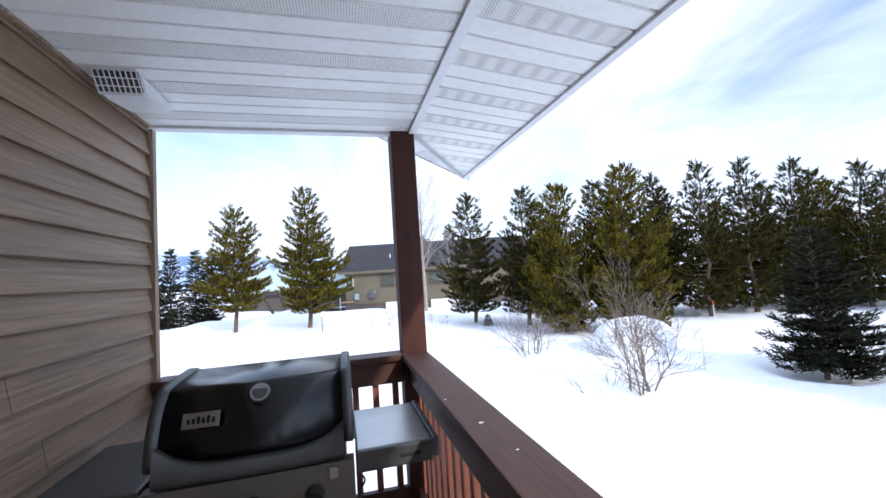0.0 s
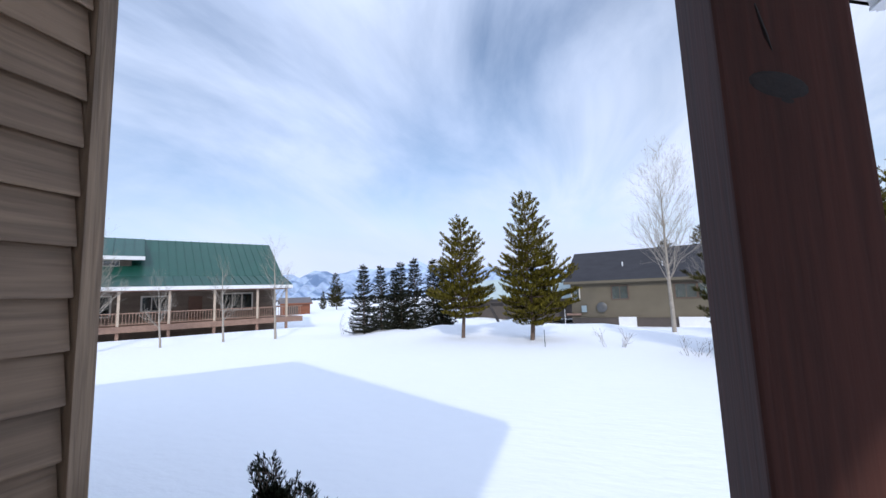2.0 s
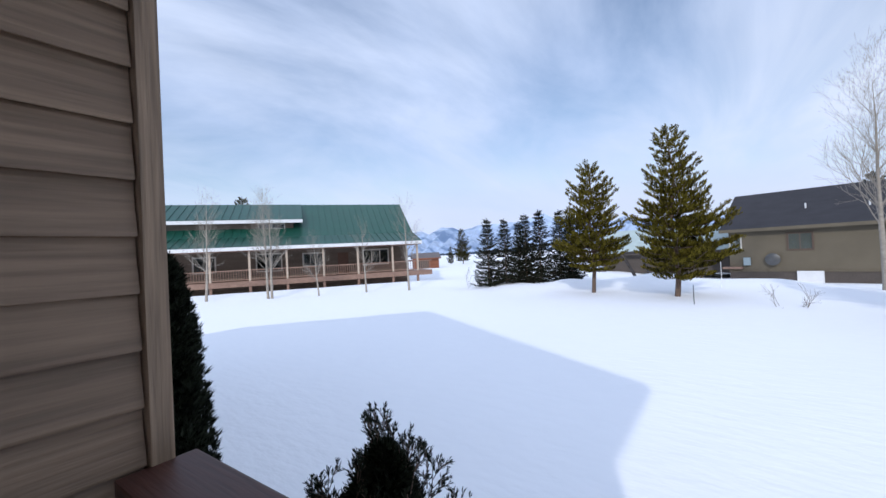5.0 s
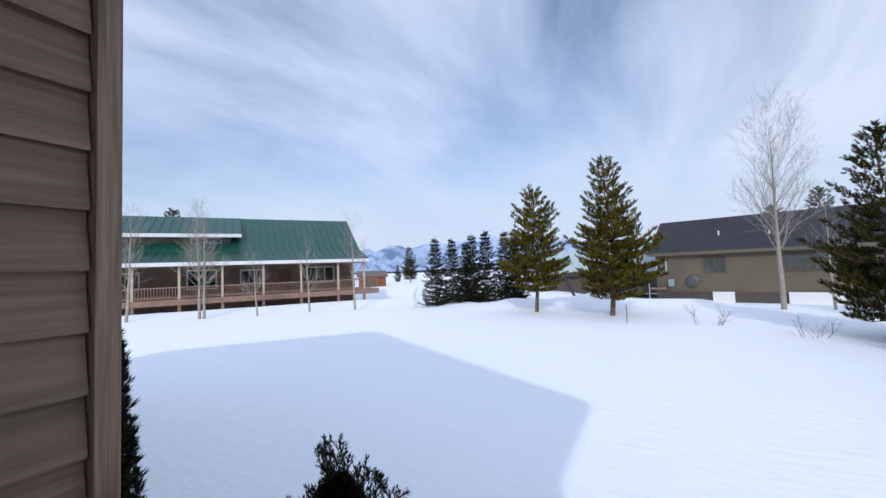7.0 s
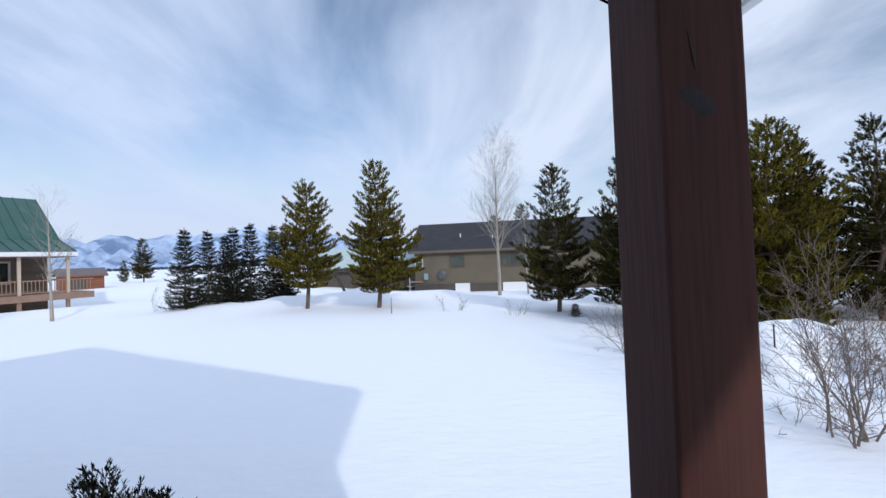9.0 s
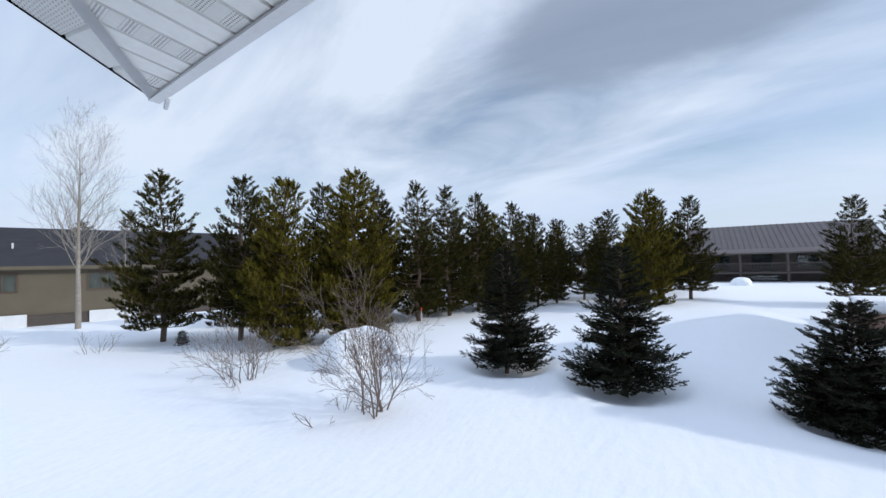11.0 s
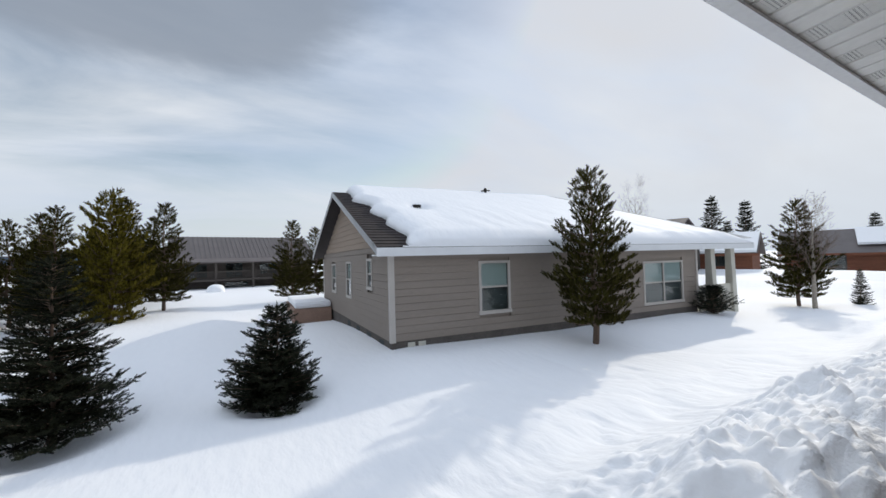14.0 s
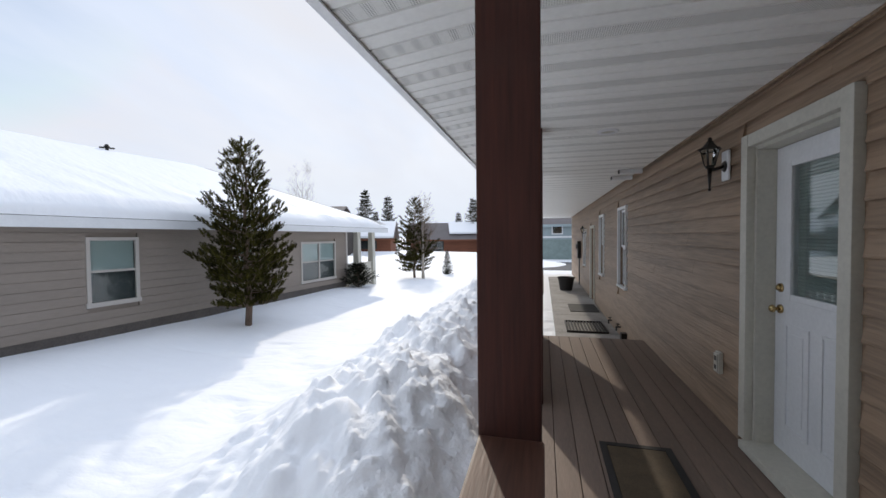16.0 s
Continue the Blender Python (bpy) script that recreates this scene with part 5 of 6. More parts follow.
for x0, x1, z0, z1, n in ((4.0, 5.6, 0.9, 2.1, 2), (9.0, 11.0, 0.75, 2.2, 2), (13.0, 14.8, 1.05, 2.1, 3), (18.6, 21.0, 0.85, 2.2, 3)):
    front_window(gh, x0, x1, z0, z1, 0.0, M_CREAM, n, 0.12)
part("front_door", boxm(16.1, 17.1, -0.06, -0.005, 0.03, 2.1), mat("brown_door", (0.12, 0.06, 0.035), 0.6), gh)
# dormer
part("dormer_wall", boxm(-0.2, 12.2, 0.7, 3.4, 4.2, 5.35), M_GWALL, gh)
part("dormer_roof", prism([(0.0, 5.2), (4.5, 7.25), (4.5, 7.4), (0.0, 5.38)], "x", -0.6, 13.0), M_GREEN, gh)
for i in range(21):
    x = -0.6 + i * 13.6 / 20
    part("standing_seam", prism([(0.0, 5.38), (4.4, 7.36), (4.4, 7.42), (0.0, 5.44)], "x", x - 0.02, x + 0.02), M_GREEN, gh)
part("dormer_fascia", boxm(-0.65, 13.05, -0.04, -0.005, 5.1, 5.4), M_WHITE, gh)
front_window(gh, 9.2, 11.4, 4.65, 5.05, 0.7, M_CREAM, 2, 0.06)
# side deck beyond the gable end
part("side_rail", boxm(23.6, 24.6, 1.8, 1.88, 0.9, 0.98), M_GDECK, gh)

# olive house to the north
h2ang = math.degrees(math.atan2(-1.9, 7.4))
h2 = gable_house("olive_house", "olive-tan raised house with a charcoal roof behind snow banks", (0.4, 38.2, 0), h2ang, 17.5, 8.5, -2.2, 2.25, 4.75, M_H2WALL, M_H2ROOF, 0.45)
for x0, x1 in ((3.35, 4.5), (7.85, 9.25), (9.3, 10.9)):
    front_window(h2, x0, x1, 0.62, 1.62, 0.0, mat("brown_window_frame", (0.1, 0.065, 0.045), 0.6), 2, 0.1)
front_window(h2, 0.1, 0.7, 0.62, 1.6, 0.0, M_CREAM, 1, 0.08)
part("lower_wall", boxm(-0.02, 17.52, -0.004, 0.3, -2.2, -0.905), M_GREYWALL, h2)
part("belly_board", boxm(-0.05, 17.55, -0.06, -0.005, -0.9, -0.82), M_H2WALL, h2)
for x0, x1 in ((3.7, 5.0), (7.9, 10.6)):
    part("foundation_panel", boxm(x0, x1, -0.16, -0.01, -2.1, -0.85), M_WHITE, h2)
for x, y in ((4.1, 1.6), (7.1, 1.3)):
    z = 2.25 + y * (4.75 - 2.25) / 4.25
    part("roof_pipe", tubem((x, y, z), (x, y, z + 0.5), 0.05, 0.05, 8), M_WHITE, h2)
part("meter_box", boxm(0.85, 1.25, -0.16, -0.01, -0.45, 0.1, 0.01), M_BLUEGREY, h2)
part("ledge_board", boxm(-0.4, 0.8, -0.3, -0.01, -0.7, -0.55), M_GDECK, h2)
dish = thing("satellite_dish", "dark round satellite dish on the olive wall", "dish", (0.4, 38.2, 0), h2ang)
bm = bmesh.new()
for i in range(6):
    r0, r1 = i * 0.07, (i + 1) * 0.07
    tube(bm, (2.5, -0.32 + 0.5 * r0 * r0, -0.05), (2.5, -0.32 + 0.5 * r1 * r1 - 0.001, -0.05), max(r0, 0.004), r1, 24, cap=False)
part("reflector", bm, M_GREY, dish)
part("arm", tubem((2.5, -0.01, -0.3), (2.5, -0.3, -0.08), 0.025, 0.025, 8), M_DARKMETAL, dish)
# white-roofed outbuilding between the two pines, with slanted dark braces
ob = gable_house("white_roof_outbuilding", "low outbuilding with a snowy roof between the pines", (-9.5, 42.5, 0), -8, 10.0, 6.0, -1.2, 0.9, 2.7, M_GREYWALL, mat("pale_metal_roof", (0.42, 0.5, 0.48), 0.5, 0.1), 0.6)
ob = thing("timber_brace", "dark slanted timber braces leaning by the snow bank", "brace", (-4.7, 31.2, zg(-4.7, 31.2) - 0.2))
for a, b in (((-0.9, 0, 2.2), (0.2, 0, 0)), ((0.25, 0, 2.2), (1.0, 0, 0)), ((-0.9, 0, 2.2), (0.3, 0, 2.25))):
    part("beam", tubem(a, b, 0.1, 0.1, 4), M_GREYWALL, ob)
ob = gable_house("garden_shed", "small brown shed standing in the snow field", (-45.5, 57.5, 0), 45, 4.5, 3.5, -1.1, 0.9, 1.7, M_RED, M_GREYROOF, 0.35)
part("door_opening", boxm(0.6, 2.6, -0.04, -0.005, -1.0, 0.5), M_GREYWALL, ob)

# two-storey house with decks to the east (faces x-)
fh = gable_house("deck_house", "dark two-storey house with a ribbed grey roof and a timber balcony", (54.6, 4.6, 0), -84, 15.5, 8.5, -1.6, 2.55, 5.2, M_GREYWALL, M_GREYROOF, 0.4, 0.5)
part("verandah_roof", prism([(-0.4, 2.3), (-2.4, 1.95), (-2.4, 2.1), (-0.4, 2.52)], "x", -0.4, 15.9), M_GREYROOF, fh)
part("balcony_floor", boxm(0, 15.5, -2.2, -0.02, -0.12, 0.05), M_GREYWALL, fh)
part("balcony_rail", boxm(0, 15.5, -2.2, -2.12, 0.92, 1.0), M_GREYWALL, fh)
bal = part("baluster", boxm(-0.025, 0.025, -2.18, -2.14, 0.05, 0.92), M_GREYWALL, fh)
for i in range(1, 78):
    ob = new("baluster", bal.data)
    ob.parent, ob.location.x = fh, i * 0.2
for x in (0.1, 3.9, 7.8, 11.6, 15.4):
    part("post", boxm(x - 0.1, x + 0.1, -2.2, -2.0, -1.5, 2.0), M_GREYWALL, fh)
for x0, x1, z0, z1 in ((1.0, 3.2, 0.3, 1.8), (5.2, 7.0, 0.2, 1.9), (9.0, 11.0, 0.5, 1.8), (5.0, 7.6, -1.4, -0.4)):
    front_window(fh, x0, x1, z0, z1, 0.0, M_GREYWALL, 2)

# red cedar houses to the south
rh = gable_house("cedar_house", "red cedar house with snow patches on a brown roof", (27.5, -43.0, 0), 196, 9.0, 7.5, -1.2, 1.5, 3.4, M_RED, M_GREYROOF, 0.5)
part("roof_snow", prism([(-0.45, 1.5), (3.75, 3.58), (3.75, 3.75), (-0.45, 1.75)], "x", -0.3, 9.4), M_SNOW, rh)
front_window(rh, 5.2, 7.2, 0.2, 1.2, 0.0, M_GREYWALL, 2)
rh2 = gable_house("cedar_house", "red cedar house with a brick chimney and partly snowy roof", (20.0, -56.5, 0), 196, 12.0, 9.0, -1.2, 1.3, 3.7, M_RED, M_GREYROOF, 0.6)
part("roof_snow", prism([(0.6, 2.0), (4.4, 3.85), (4.4, 4.0), (0.6, 2.25)], "x", 6.0, 12.3), M_SNOW, rh2)
front_window(rh2, 2.0, 5.0, -0.8, 0.9, 0.0, M_GREYWALL, 3)
ch = part("chimney", boxm(11.6, 12.6, -0.9, -0.1, -1.2, 2.7, 0.02), mat("dark_brick", (0.1, 0.06, 0.05), 0.85, 0.3, 6, 20, 0.4), rh2)
part("chimney_cap", boxm(11.5, 12.7, -1.0, 0.0, 2.7, 2.95, 0.05), M_SNOW, ch)
gable_house("brown_roof_house", "house with a brown roof showing behind the snowy roof", (30.0, -33.0, 0), 190, 9.0, 9.0, -1.0, 3.0, 4.9, M_GREYWALL, M_GREYROOF, 0.5)
bg = gable_house("blue_garage_house", "blue-grey house with a garage across the road", (0.7, -36.5, 0), 180, 12.0, 8.0, -0.8, 2.6, 4.6, M_BLUEGREY, M_GREYROOF, 0.4)
part("garage_door", boxm(0.3, 3.1, -0.05, -0.005, -0.8, 1.2), mat("grey_green_door", (0.2, 0.26, 0.25), 0.6), bg)
part("white_band", boxm(-0.1, 12.1, -0.06, -0.005, 1.35, 1.5), M_WHITE, bg)
front_window(bg, 1.2, 2.0, 1.75, 2.5, 0.0, M_WHITE, 1)
road = boxm(-30, 3.6, -32.5, -24.5, -0.8, -0.605)
tagged(part("road", road, M_ASPHALT), "wet dark asphalt road between snow banks", "road", kind="structure")

# ---------------------------------------------------------------- trees and bushes
def unit(v):
    return v / np.maximum(np.linalg.norm(v, axis=-1, keepdims=True), 1e-9)


def needles(rng, pos, axis, length, width, blades, spread):
    """Tufts: blades fanning out from one point along an axis. Returns verts and triangles."""
    n = len(pos)
    rnd = unit(rng.normal(size=(n, blades, 3)))
    d = unit(axis[:, None, :] + rnd * spread)
    L = (length if np.ndim(length) else np.full(n, length))[:, None, None] * rng.uniform(0.65, 1.1, (n, blades, 1))
    side = unit(np.cross(d, rnd + 0.01)) * width
    tip = pos[:, None, :] + d * L
    mid = pos[:, None, :] + d * L * 0.6 + side * 1.7
    verts = np.concatenate([pos[:, None, :], mid, tip], axis=1)
    base = (np.arange(n) * (1 + 2 * blades))[:, None]
    k = np.arange(blades)[None, :]
    tris = np.stack([base + 0 * k, base + 1 + k, base + 1 + blades + k], -1)
    return verts.reshape(-1, 3), tris.reshape(-1, 3)


def tri_mesh(name, verts, tris, material, parent):
    me = bpy.data.meshes.new(name)
    me.vertices.add(len(verts))
    me.vertices.foreach_set("co", np.asarray(verts, np.float32).ravel())
    me.loops.add(len(tris) * 3)
    me.loops.foreach_set("vertex_index", np.asarray(tris, np.int32).ravel())
    me.polygons.add(len(tris))
    me.polygons.foreach_set("loop_start", np.arange(0, len(tris) * 3, 3, dtype=np.int32))
    me.update(calc_edges=True)
    me.materials.append(material)
    ob = new(name, me)
    ob.parent = parent
    return ob


def limb_tubes(segs, sides=4):
    """Tapered tubes: rows of (a, b, r0, r1)."""
    vs, fs, o = [], [], 0
    for a, b, r0, r1 in segs:
        a, b = np.asarray(a, float), np.asarray(b, float)
        d = unit(b - a)
        u = unit(np.cross(d, [0.31, 0.9, 0.2] if abs(d[2]) > 0.5 else [0, 0, 1.0]))
        w = np.cross(d, u)
        for p, r in ((a, r0), (b, r1)):
            for i in range(sides):
                c, s = math.cos(6.2832 * i / sides), math.sin(6.2832 * i / sides)
                vs.append(p + r * (c * u + s * w))
        for i in range(sides):
            j = (i + 1) % sides
            fs += [(o + i, o + j, o + sides + j), (o + i, o + sides + j, o + sides + i)]
        o += 2 * sides
    return np.array(vs), np.array(fs)


def shoots(rng, pos, axis, length, needle, rows, blades, lean=0.75, taper=0.35):
    """Bottle-brush shoots: needles set all round a short stem, one connected piece a shoot."""
    n = len(pos)
    axis = unit(axis)
    length = np.broadcast_to(np.asarray(length, float), (n,))
    k = np.arange(rows + 1) / rows
    stem = pos[:, None, :] + axis[:, None, :] * (length[:, None] * k[None, :])[..., None]
    rnd = unit(np.cross(axis[:, None, None, :], rng.normal(size=(n, rows, blades, 3))))
    d = unit(rnd + axis[:, None, None, :] * lean)
    size = needle * (1 - taper * k[1:])[None, :, None, None] * rng.uniform(0.7, 1.15, (n, rows, blades, 1))
    tips = stem[:, 1:, None, :] + d * size
    verts = np.concatenate([stem, tips.reshape(n, rows * blades, 3)], axis=1)
    base = (np.arange(n) * (rows + 1 + rows * blades))[:, None, None]
    r, b = np.arange(rows)[None, :, None], np.arange(blades)[None, None, :]
    tris = np.stack([base + r + 0 * b, base + r + 1 + 0 * b, base + rows + 1 + r * blades + b], -1)
    return verts.reshape(-1, 3), tris.reshape(-1, 3)


def pine(name, label, height, radius, clear, seed, material, dense=1.0, shoot=0.19, needle=0.08, rows=4, blades=6, shape=0.7, lobe=None, gaps=0.0):
    """A lodgepole pine: whorls of limbs with side branchlets that end in upswept shoots."""
    rng = np.random.RandomState(seed)
    t = thing(name, label, "tree")
    segs = []
    n = 9
    tr = 0.011 * height + 0.03
    pts = [np.array([0.012 * height * math.sin(i * 1.3 + seed), 0.01 * height * math.cos(i * 1.7 + seed), height * 0.97 * i / n]) for i in range(n + 1)]
    pts[0][2] = -0.4
    for i in range(n):
        segs.append((pts[i], pts[i + 1], tr * (1 - i / n) + 0.012, tr * (1 - (i + 1) / n) + 0.012))
    tz, tx, ty = [p[2] for p in pts], [p[0] for p in pts], [p[1] for p in pts]
    pos, ax, ln = [], [], []
    up = np.array([0, 0, 1.0])
    h = clear
    while h < height * 0.97:
        s = (h - clear) / (height - clear)
        prof = (1 - s) ** shape * min(1, 0.56 + s * 1.9) * (1.0 + 0.12 * math.sin(s * 23 + seed))
        count = max(4, int(round(7.0 - 2.5 * s)))
        off = rng.uniform(0, 6.28)
        for q in range(count):
            if rng.uniform() < gaps:
                continue
            a = off + 6.283 * q / count + rng.uniform(-0.35, 0.35)
            r = radius * prof * rng.uniform(0.72, 1.12) + 0.06
            if lobe:
                r *= 1 + lobe[1] * max(0, math.cos(a - lobe[0])) * max(0, 1 - abs(s - lobe[2]) / 0.3)
            z0 = h + rng.uniform(-0.5, 0.5) * height * 0.03
            out, lat = np.array([math.cos(a), math.sin(a), 0]), np.array([-math.sin(a), math.cos(a), 0])
            base = np.array([np.interp(z0, tz, tx), np.interp(z0, tz, ty), z0])
            rise = r * (0.06 + 0.5 * s + rng.uniform(-0.12, 0.12))
            mid = base + out * r * 0.55 + up * (rise * 0.3 - 0.04 * r)
            tip = base + out * r + up * (rise + 0.06 * r)
            segs.append((base, mid, 0.012 * r + 0.006, 0.008 * r + 0.004))
            segs.append((mid, tip, 0.008 * r + 0.004, 0.004))
            step = 0.17 / dense
            m = max(2, int(0.82 * r / step))
            for w in range(m):
                u = 0.18 + 0.82 * (w + rng.uniform(0.2, 0.9)) / m
                c = base + (mid - base) * u / 0.55 if u < 0.55 else mid + (tip - mid) * (u - 0.55) / 0.45
                for sgn in (-1, 1):
                    half = (0.42 * r * (1.08 - u) * min(1, u * 2.2) + 0.05) * rng.uniform(0.6, 1.25)
                    bd = unit(lat * sgn + out * 0.75 + up * rng.uniform(0.05, 0.5))
                    k = max(1, int(round(half / (0.17 / dense))))
                    for e in range(k):
                        f = (e + rng.uniform(0.3, 1.0)) / k
                        p = c + bd * half * f + rng.normal(size=3) * 0.02
                        pos.append(p)
                        ax.append(bd * 0.4 + out * 0.2 + up * rng.uniform(0.55, 1.3) + rng.normal(size=3) * 0.25)
                        ln.append(shoot * rng.uniform(0.65, 1.25) * (0.75 + 0.25 * u))
            for e in range(2):
                pos.append(tip - out * 0.08 * e)
                ax.append(out * 0.7 + up * rng.uniform(0.5, 1.0) + lat * rng.normal() * 0.3)
                ln.append(shoot * rng.uniform(0.9, 1.3))
        h += height * 0.035 * rng.uniform(0.8, 1.2)
    for q in range(12):
        a = rng.uniform(0, 6.28)
        pos.append(pts[-1] + np.array([0.02 * math.cos(a), 0.02 * math.sin(a), -0.045 * q]))
        ax.append(np.array([math.cos(a) * 0.45, math.sin(a) * 0.45, 1.0]) if q else up)
        ln.append(shoot * (1.2 if q else 1.5))
    v, f = limb_tubes(segs, 5)
    tri_mesh("trunk", v, f, M_BARK, t)
    v, f = shoots(rng, np.array(pos), np.array(ax), np.array(ln), needle, rows, blades)
    tri_mesh("crown", v, f, material, t)
    return t


def spruce(name, label, height, radius, seed, material, dense=1.0, shoot=0.15, needle=0.03, rows=5, blades=5, low=0.03, droop=0.1, power=0.85):
    """A spruce: tiers of flat boughs with side twigs, the tips turned up."""
    rng = np.random.RandomState(seed)
    t = thing(name, label, "tree")
    segs = [(np.array([0, 0, -0.4]), np.array([0, 0, height * 0.95]), 0.014 * height + 0.02, 0.006)]
    pos, ax, ln = [], [], []
    up = np.array([0, 0, 1.0])
    h = height * low
    while h < height * 0.96:
        s = h / height
        count = max(4, int(9 - 4 * s))
        off = rng.uniform(0, 6.28)
        for k in range(count):
            a = off + 6.283 * k / count + rng.uniform(-0.25, 0.25)
            r = radius * (1 - s) ** power * rng.uniform(0.62, 1.2) * (1 + 0.15 * math.cos(a - seed)) + 0.05
            out = np.array([math.cos(a), math.sin(a), 0])
            lat = np.array([-out[1], out[0], 0])
            base = np.array([0, 0, h + rng.uniform(-0.5, 0.5) * 0.05 * height])
            sag = -droop * r + 0.3 * r * s
            tip = base + out * r + up * (sag + 0.16 * r)
            mid = base + out * r * 0.55 + up * sag * 0.9
            segs += [(base, mid, 0.008 * r + 0.005, 0.007), (mid, tip, 0.007, 0.003)]
            m = max(3, int(dense * r / 0.085))
            for q in range(m):
                u = (q + rng.uniform(0.3, 0.9)) / m
                c = base + (mid - base) * u / 0.55 if u < 0.55 else mid + (tip - mid) * (u - 0.55) / 0.45
                for sgn in (-1, 1):
                    half = (0.44 * r * (1 - u) * min(1, u * 3) + 0.03) * rng.uniform(0.65, 1.2)
                    bd = unit(lat * sgn + out * 0.8 + up * rng.uniform(-0.05, 0.3))
                    w = max(1, int(dense * half / (shoot * 0.72)))
                    for e in range(w):
                        f = (e + rng.uniform(0.0, 0.7)) / w
                        pos.append(c + bd * half * f + rng.normal(size=3) * 0.012)
                        ax.append(bd + up * rng.uniform(0.0, 0.5) + rng.normal(size=3) * 0.22)
                        ln.append(shoot * rng.uniform(0.7, 1.25))
            pos.append(tip - out * 0.05)
            ax.append(out + up * 0.45)
            ln.append(shoot * 1.2)
        h += (0.05 + 0.03 * (1 - s)) * max(height, 1.5) * 0.66 * rng.uniform(0.75, 1.25)
    for q in range(9):
        a = rng.uniform(0, 6.28)
        pos.append(np.array([0, 0, height * (0.97 - 0.016 * q)]))
        ax.append(np.array([math.cos(a) * 0.7, math.sin(a) * 0.7, 0.8]) if q else up)
        ln.append(shoot * (1.0 + 0.08 * q))
    v, f = limb_tubes(segs, 5)
    tri_mesh("trunk", v, f, M_BARK, t)
    v, f = shoots(rng, np.array(pos), np.array(ax), np.array(ln), needle, rows, blades, 0.6)
    tri_mesh("crown", v, f, material, t)
    return t


def bare(rng, segs, p, d, length, r, depth, twist=0.35, up=0.15, split=(2, 3), shrink=0.72):
    """Recursive bare branches."""
    n = 3 if depth > 1 else 2
    for i in range(n):
        d = unit(d + rng.normal(size=3) * twist * 0.4 + np.array([0, 0, up * 0.3]))
        q = p + d * length / n
        r1 = max(r * 0.86, 0.0022)
        segs.append((p, q, r, r1))
        if depth > 0 and i < n - 1 and rng.uniform() < 0.75:
            side = unit(d + unit(rng.normal(size=3)) * 0.85)
            bare(rng, segs, q, side, length * 0.62 * rng.uniform(0.7, 1.1), r1 * 0.55, depth - 1, twist, up, split, shrink)
        p, r = q, r1
    if depth > 0:
        for k in range(rng.randint(split[0], split[1] + 1)):
            side = unit(d + unit(rng.normal(size=3)) * 0.6)
            bare(rng, segs, p, side, length * shrink * rng.uniform(0.75, 1.1), r * 0.72, depth - 1, twist, up, split, shrink)


def shrub(label, at, stems, height, spread, seed, depth=3, r=0.016, material=None, bend=0.0, fan=0.08):
    rng = np.random.RandomState(seed)
    t = thing("bare_shrub", label, "shrub", at)
    for i in range(stems):
        segs = []
        a = rng.uniform(0, 6.283)
        s = spread * rng.uniform(0.2, 1.0)
        d = unit(np.array([math.cos(a) * s, math.sin(a) * s, 1.0]))
        p = np.array([math.cos(a) * fan, math.sin(a) * fan, -0.25]) * rng.uniform(0.5, 1.6)
        p[2] = -0.2
        bare(rng, segs, p, d, height * 0.42 * rng.uniform(0.7, 1.15), r * rng.uniform(0.6, 1.2), depth)
        v, f = limb_tubes(segs, 4)
        tri_mesh("stem", v, f, material or M_TWIG, t)
    return t


def aspen(label, at, height, seed, depth=3, trunks=1, r=None, name="aspen_tree", boughs=3):
    rng = np.random.RandomState(seed)
    t = thing(name, label, "tree", at)
    segs, twigs = [], []
    for k in range(trunks):
        p = np.array([0.25 * k, 0.1 * k, -0.3])
        n = 12
        rr = r or 0.012 * height + 0.012
        lean = rng.normal(size=2) * 0.03
        for i in range(n):
            q = p + np.array([lean[0] + rng.normal() * 0.02, lean[1] + rng.normal() * 0.02, 1.0]) * height / n
            r0, r1 = rr * (1 - i / n) + 0.006, rr * (1 - (i + 1) / n) + 0.006
            segs.append((p, q, r0, r1))
            if i > 2:
                for b in range(boughs):
                    a = rng.uniform(0, 6.283)
                    d = unit(np.array([math.cos(a), math.sin(a), 0.65 + 0.05 * i]))
                    bare(rng, twigs, q, d, height * 0.17 * (1.25 - 0.75 * i / n), r1 * 0.34, depth, 0.3, 0.5)
            p = q
    v, f = limb_tubes(segs, 7)
    shade(tri_mesh("trunk", v, f, M_ASPEN, t))
    v, f = limb_tubes(twigs, 3)
    tri_mesh("canopy", v, f, M_ASPEN if name == "aspen_tree" else M_TWIG, t)
    return t


def put(t, x, y, rz=0.0, k=1.0, dz=0.0):
    t.matrix_basis = pose(x, y, zg(x, y) - 0.03 + dz, 0, 0, rz) @ Matrix.Scale(k, 4)
    return t


def again(t, x, y, rz, k=1.0, label=""):
    c = copy_thing(t, pose(x, y, 0))
    if label:
        c["label"] = label
    return put(c, x, y, rz, k)


# lodgepole pines in the yard
put(pine("pine_tree", "olive-green pine with a bare lower trunk standing in snow", 6.9, 2.15, 1.2, 11, M_PINE, 1.6, shape=0.68, gaps=0.1), -5.55, 23.75)
put(pine("pine_tree", "tall olive-green pine with a bulging side limb in the snow", 7.7, 2.1, 0.9, 12, M_PINE, 1.7, shape=0.74, lobe=(0.25, 0.7, 0.22)), -1.7, 22.6)
dark = put(pine("pine_tree", "dark green pine with open branches", 6.4, 1.9, 0.65, 13, M_PINE_D, 1.45, shape=0.76, gaps=0.15), 6.3, 18.7)
wide = put(pine("pine_tree", "broad olive pine thick to the ground", 5.6, 1.75, 0.2, 14, M_PINE, 1.55, shape=0.7), 8.1, 13.5)
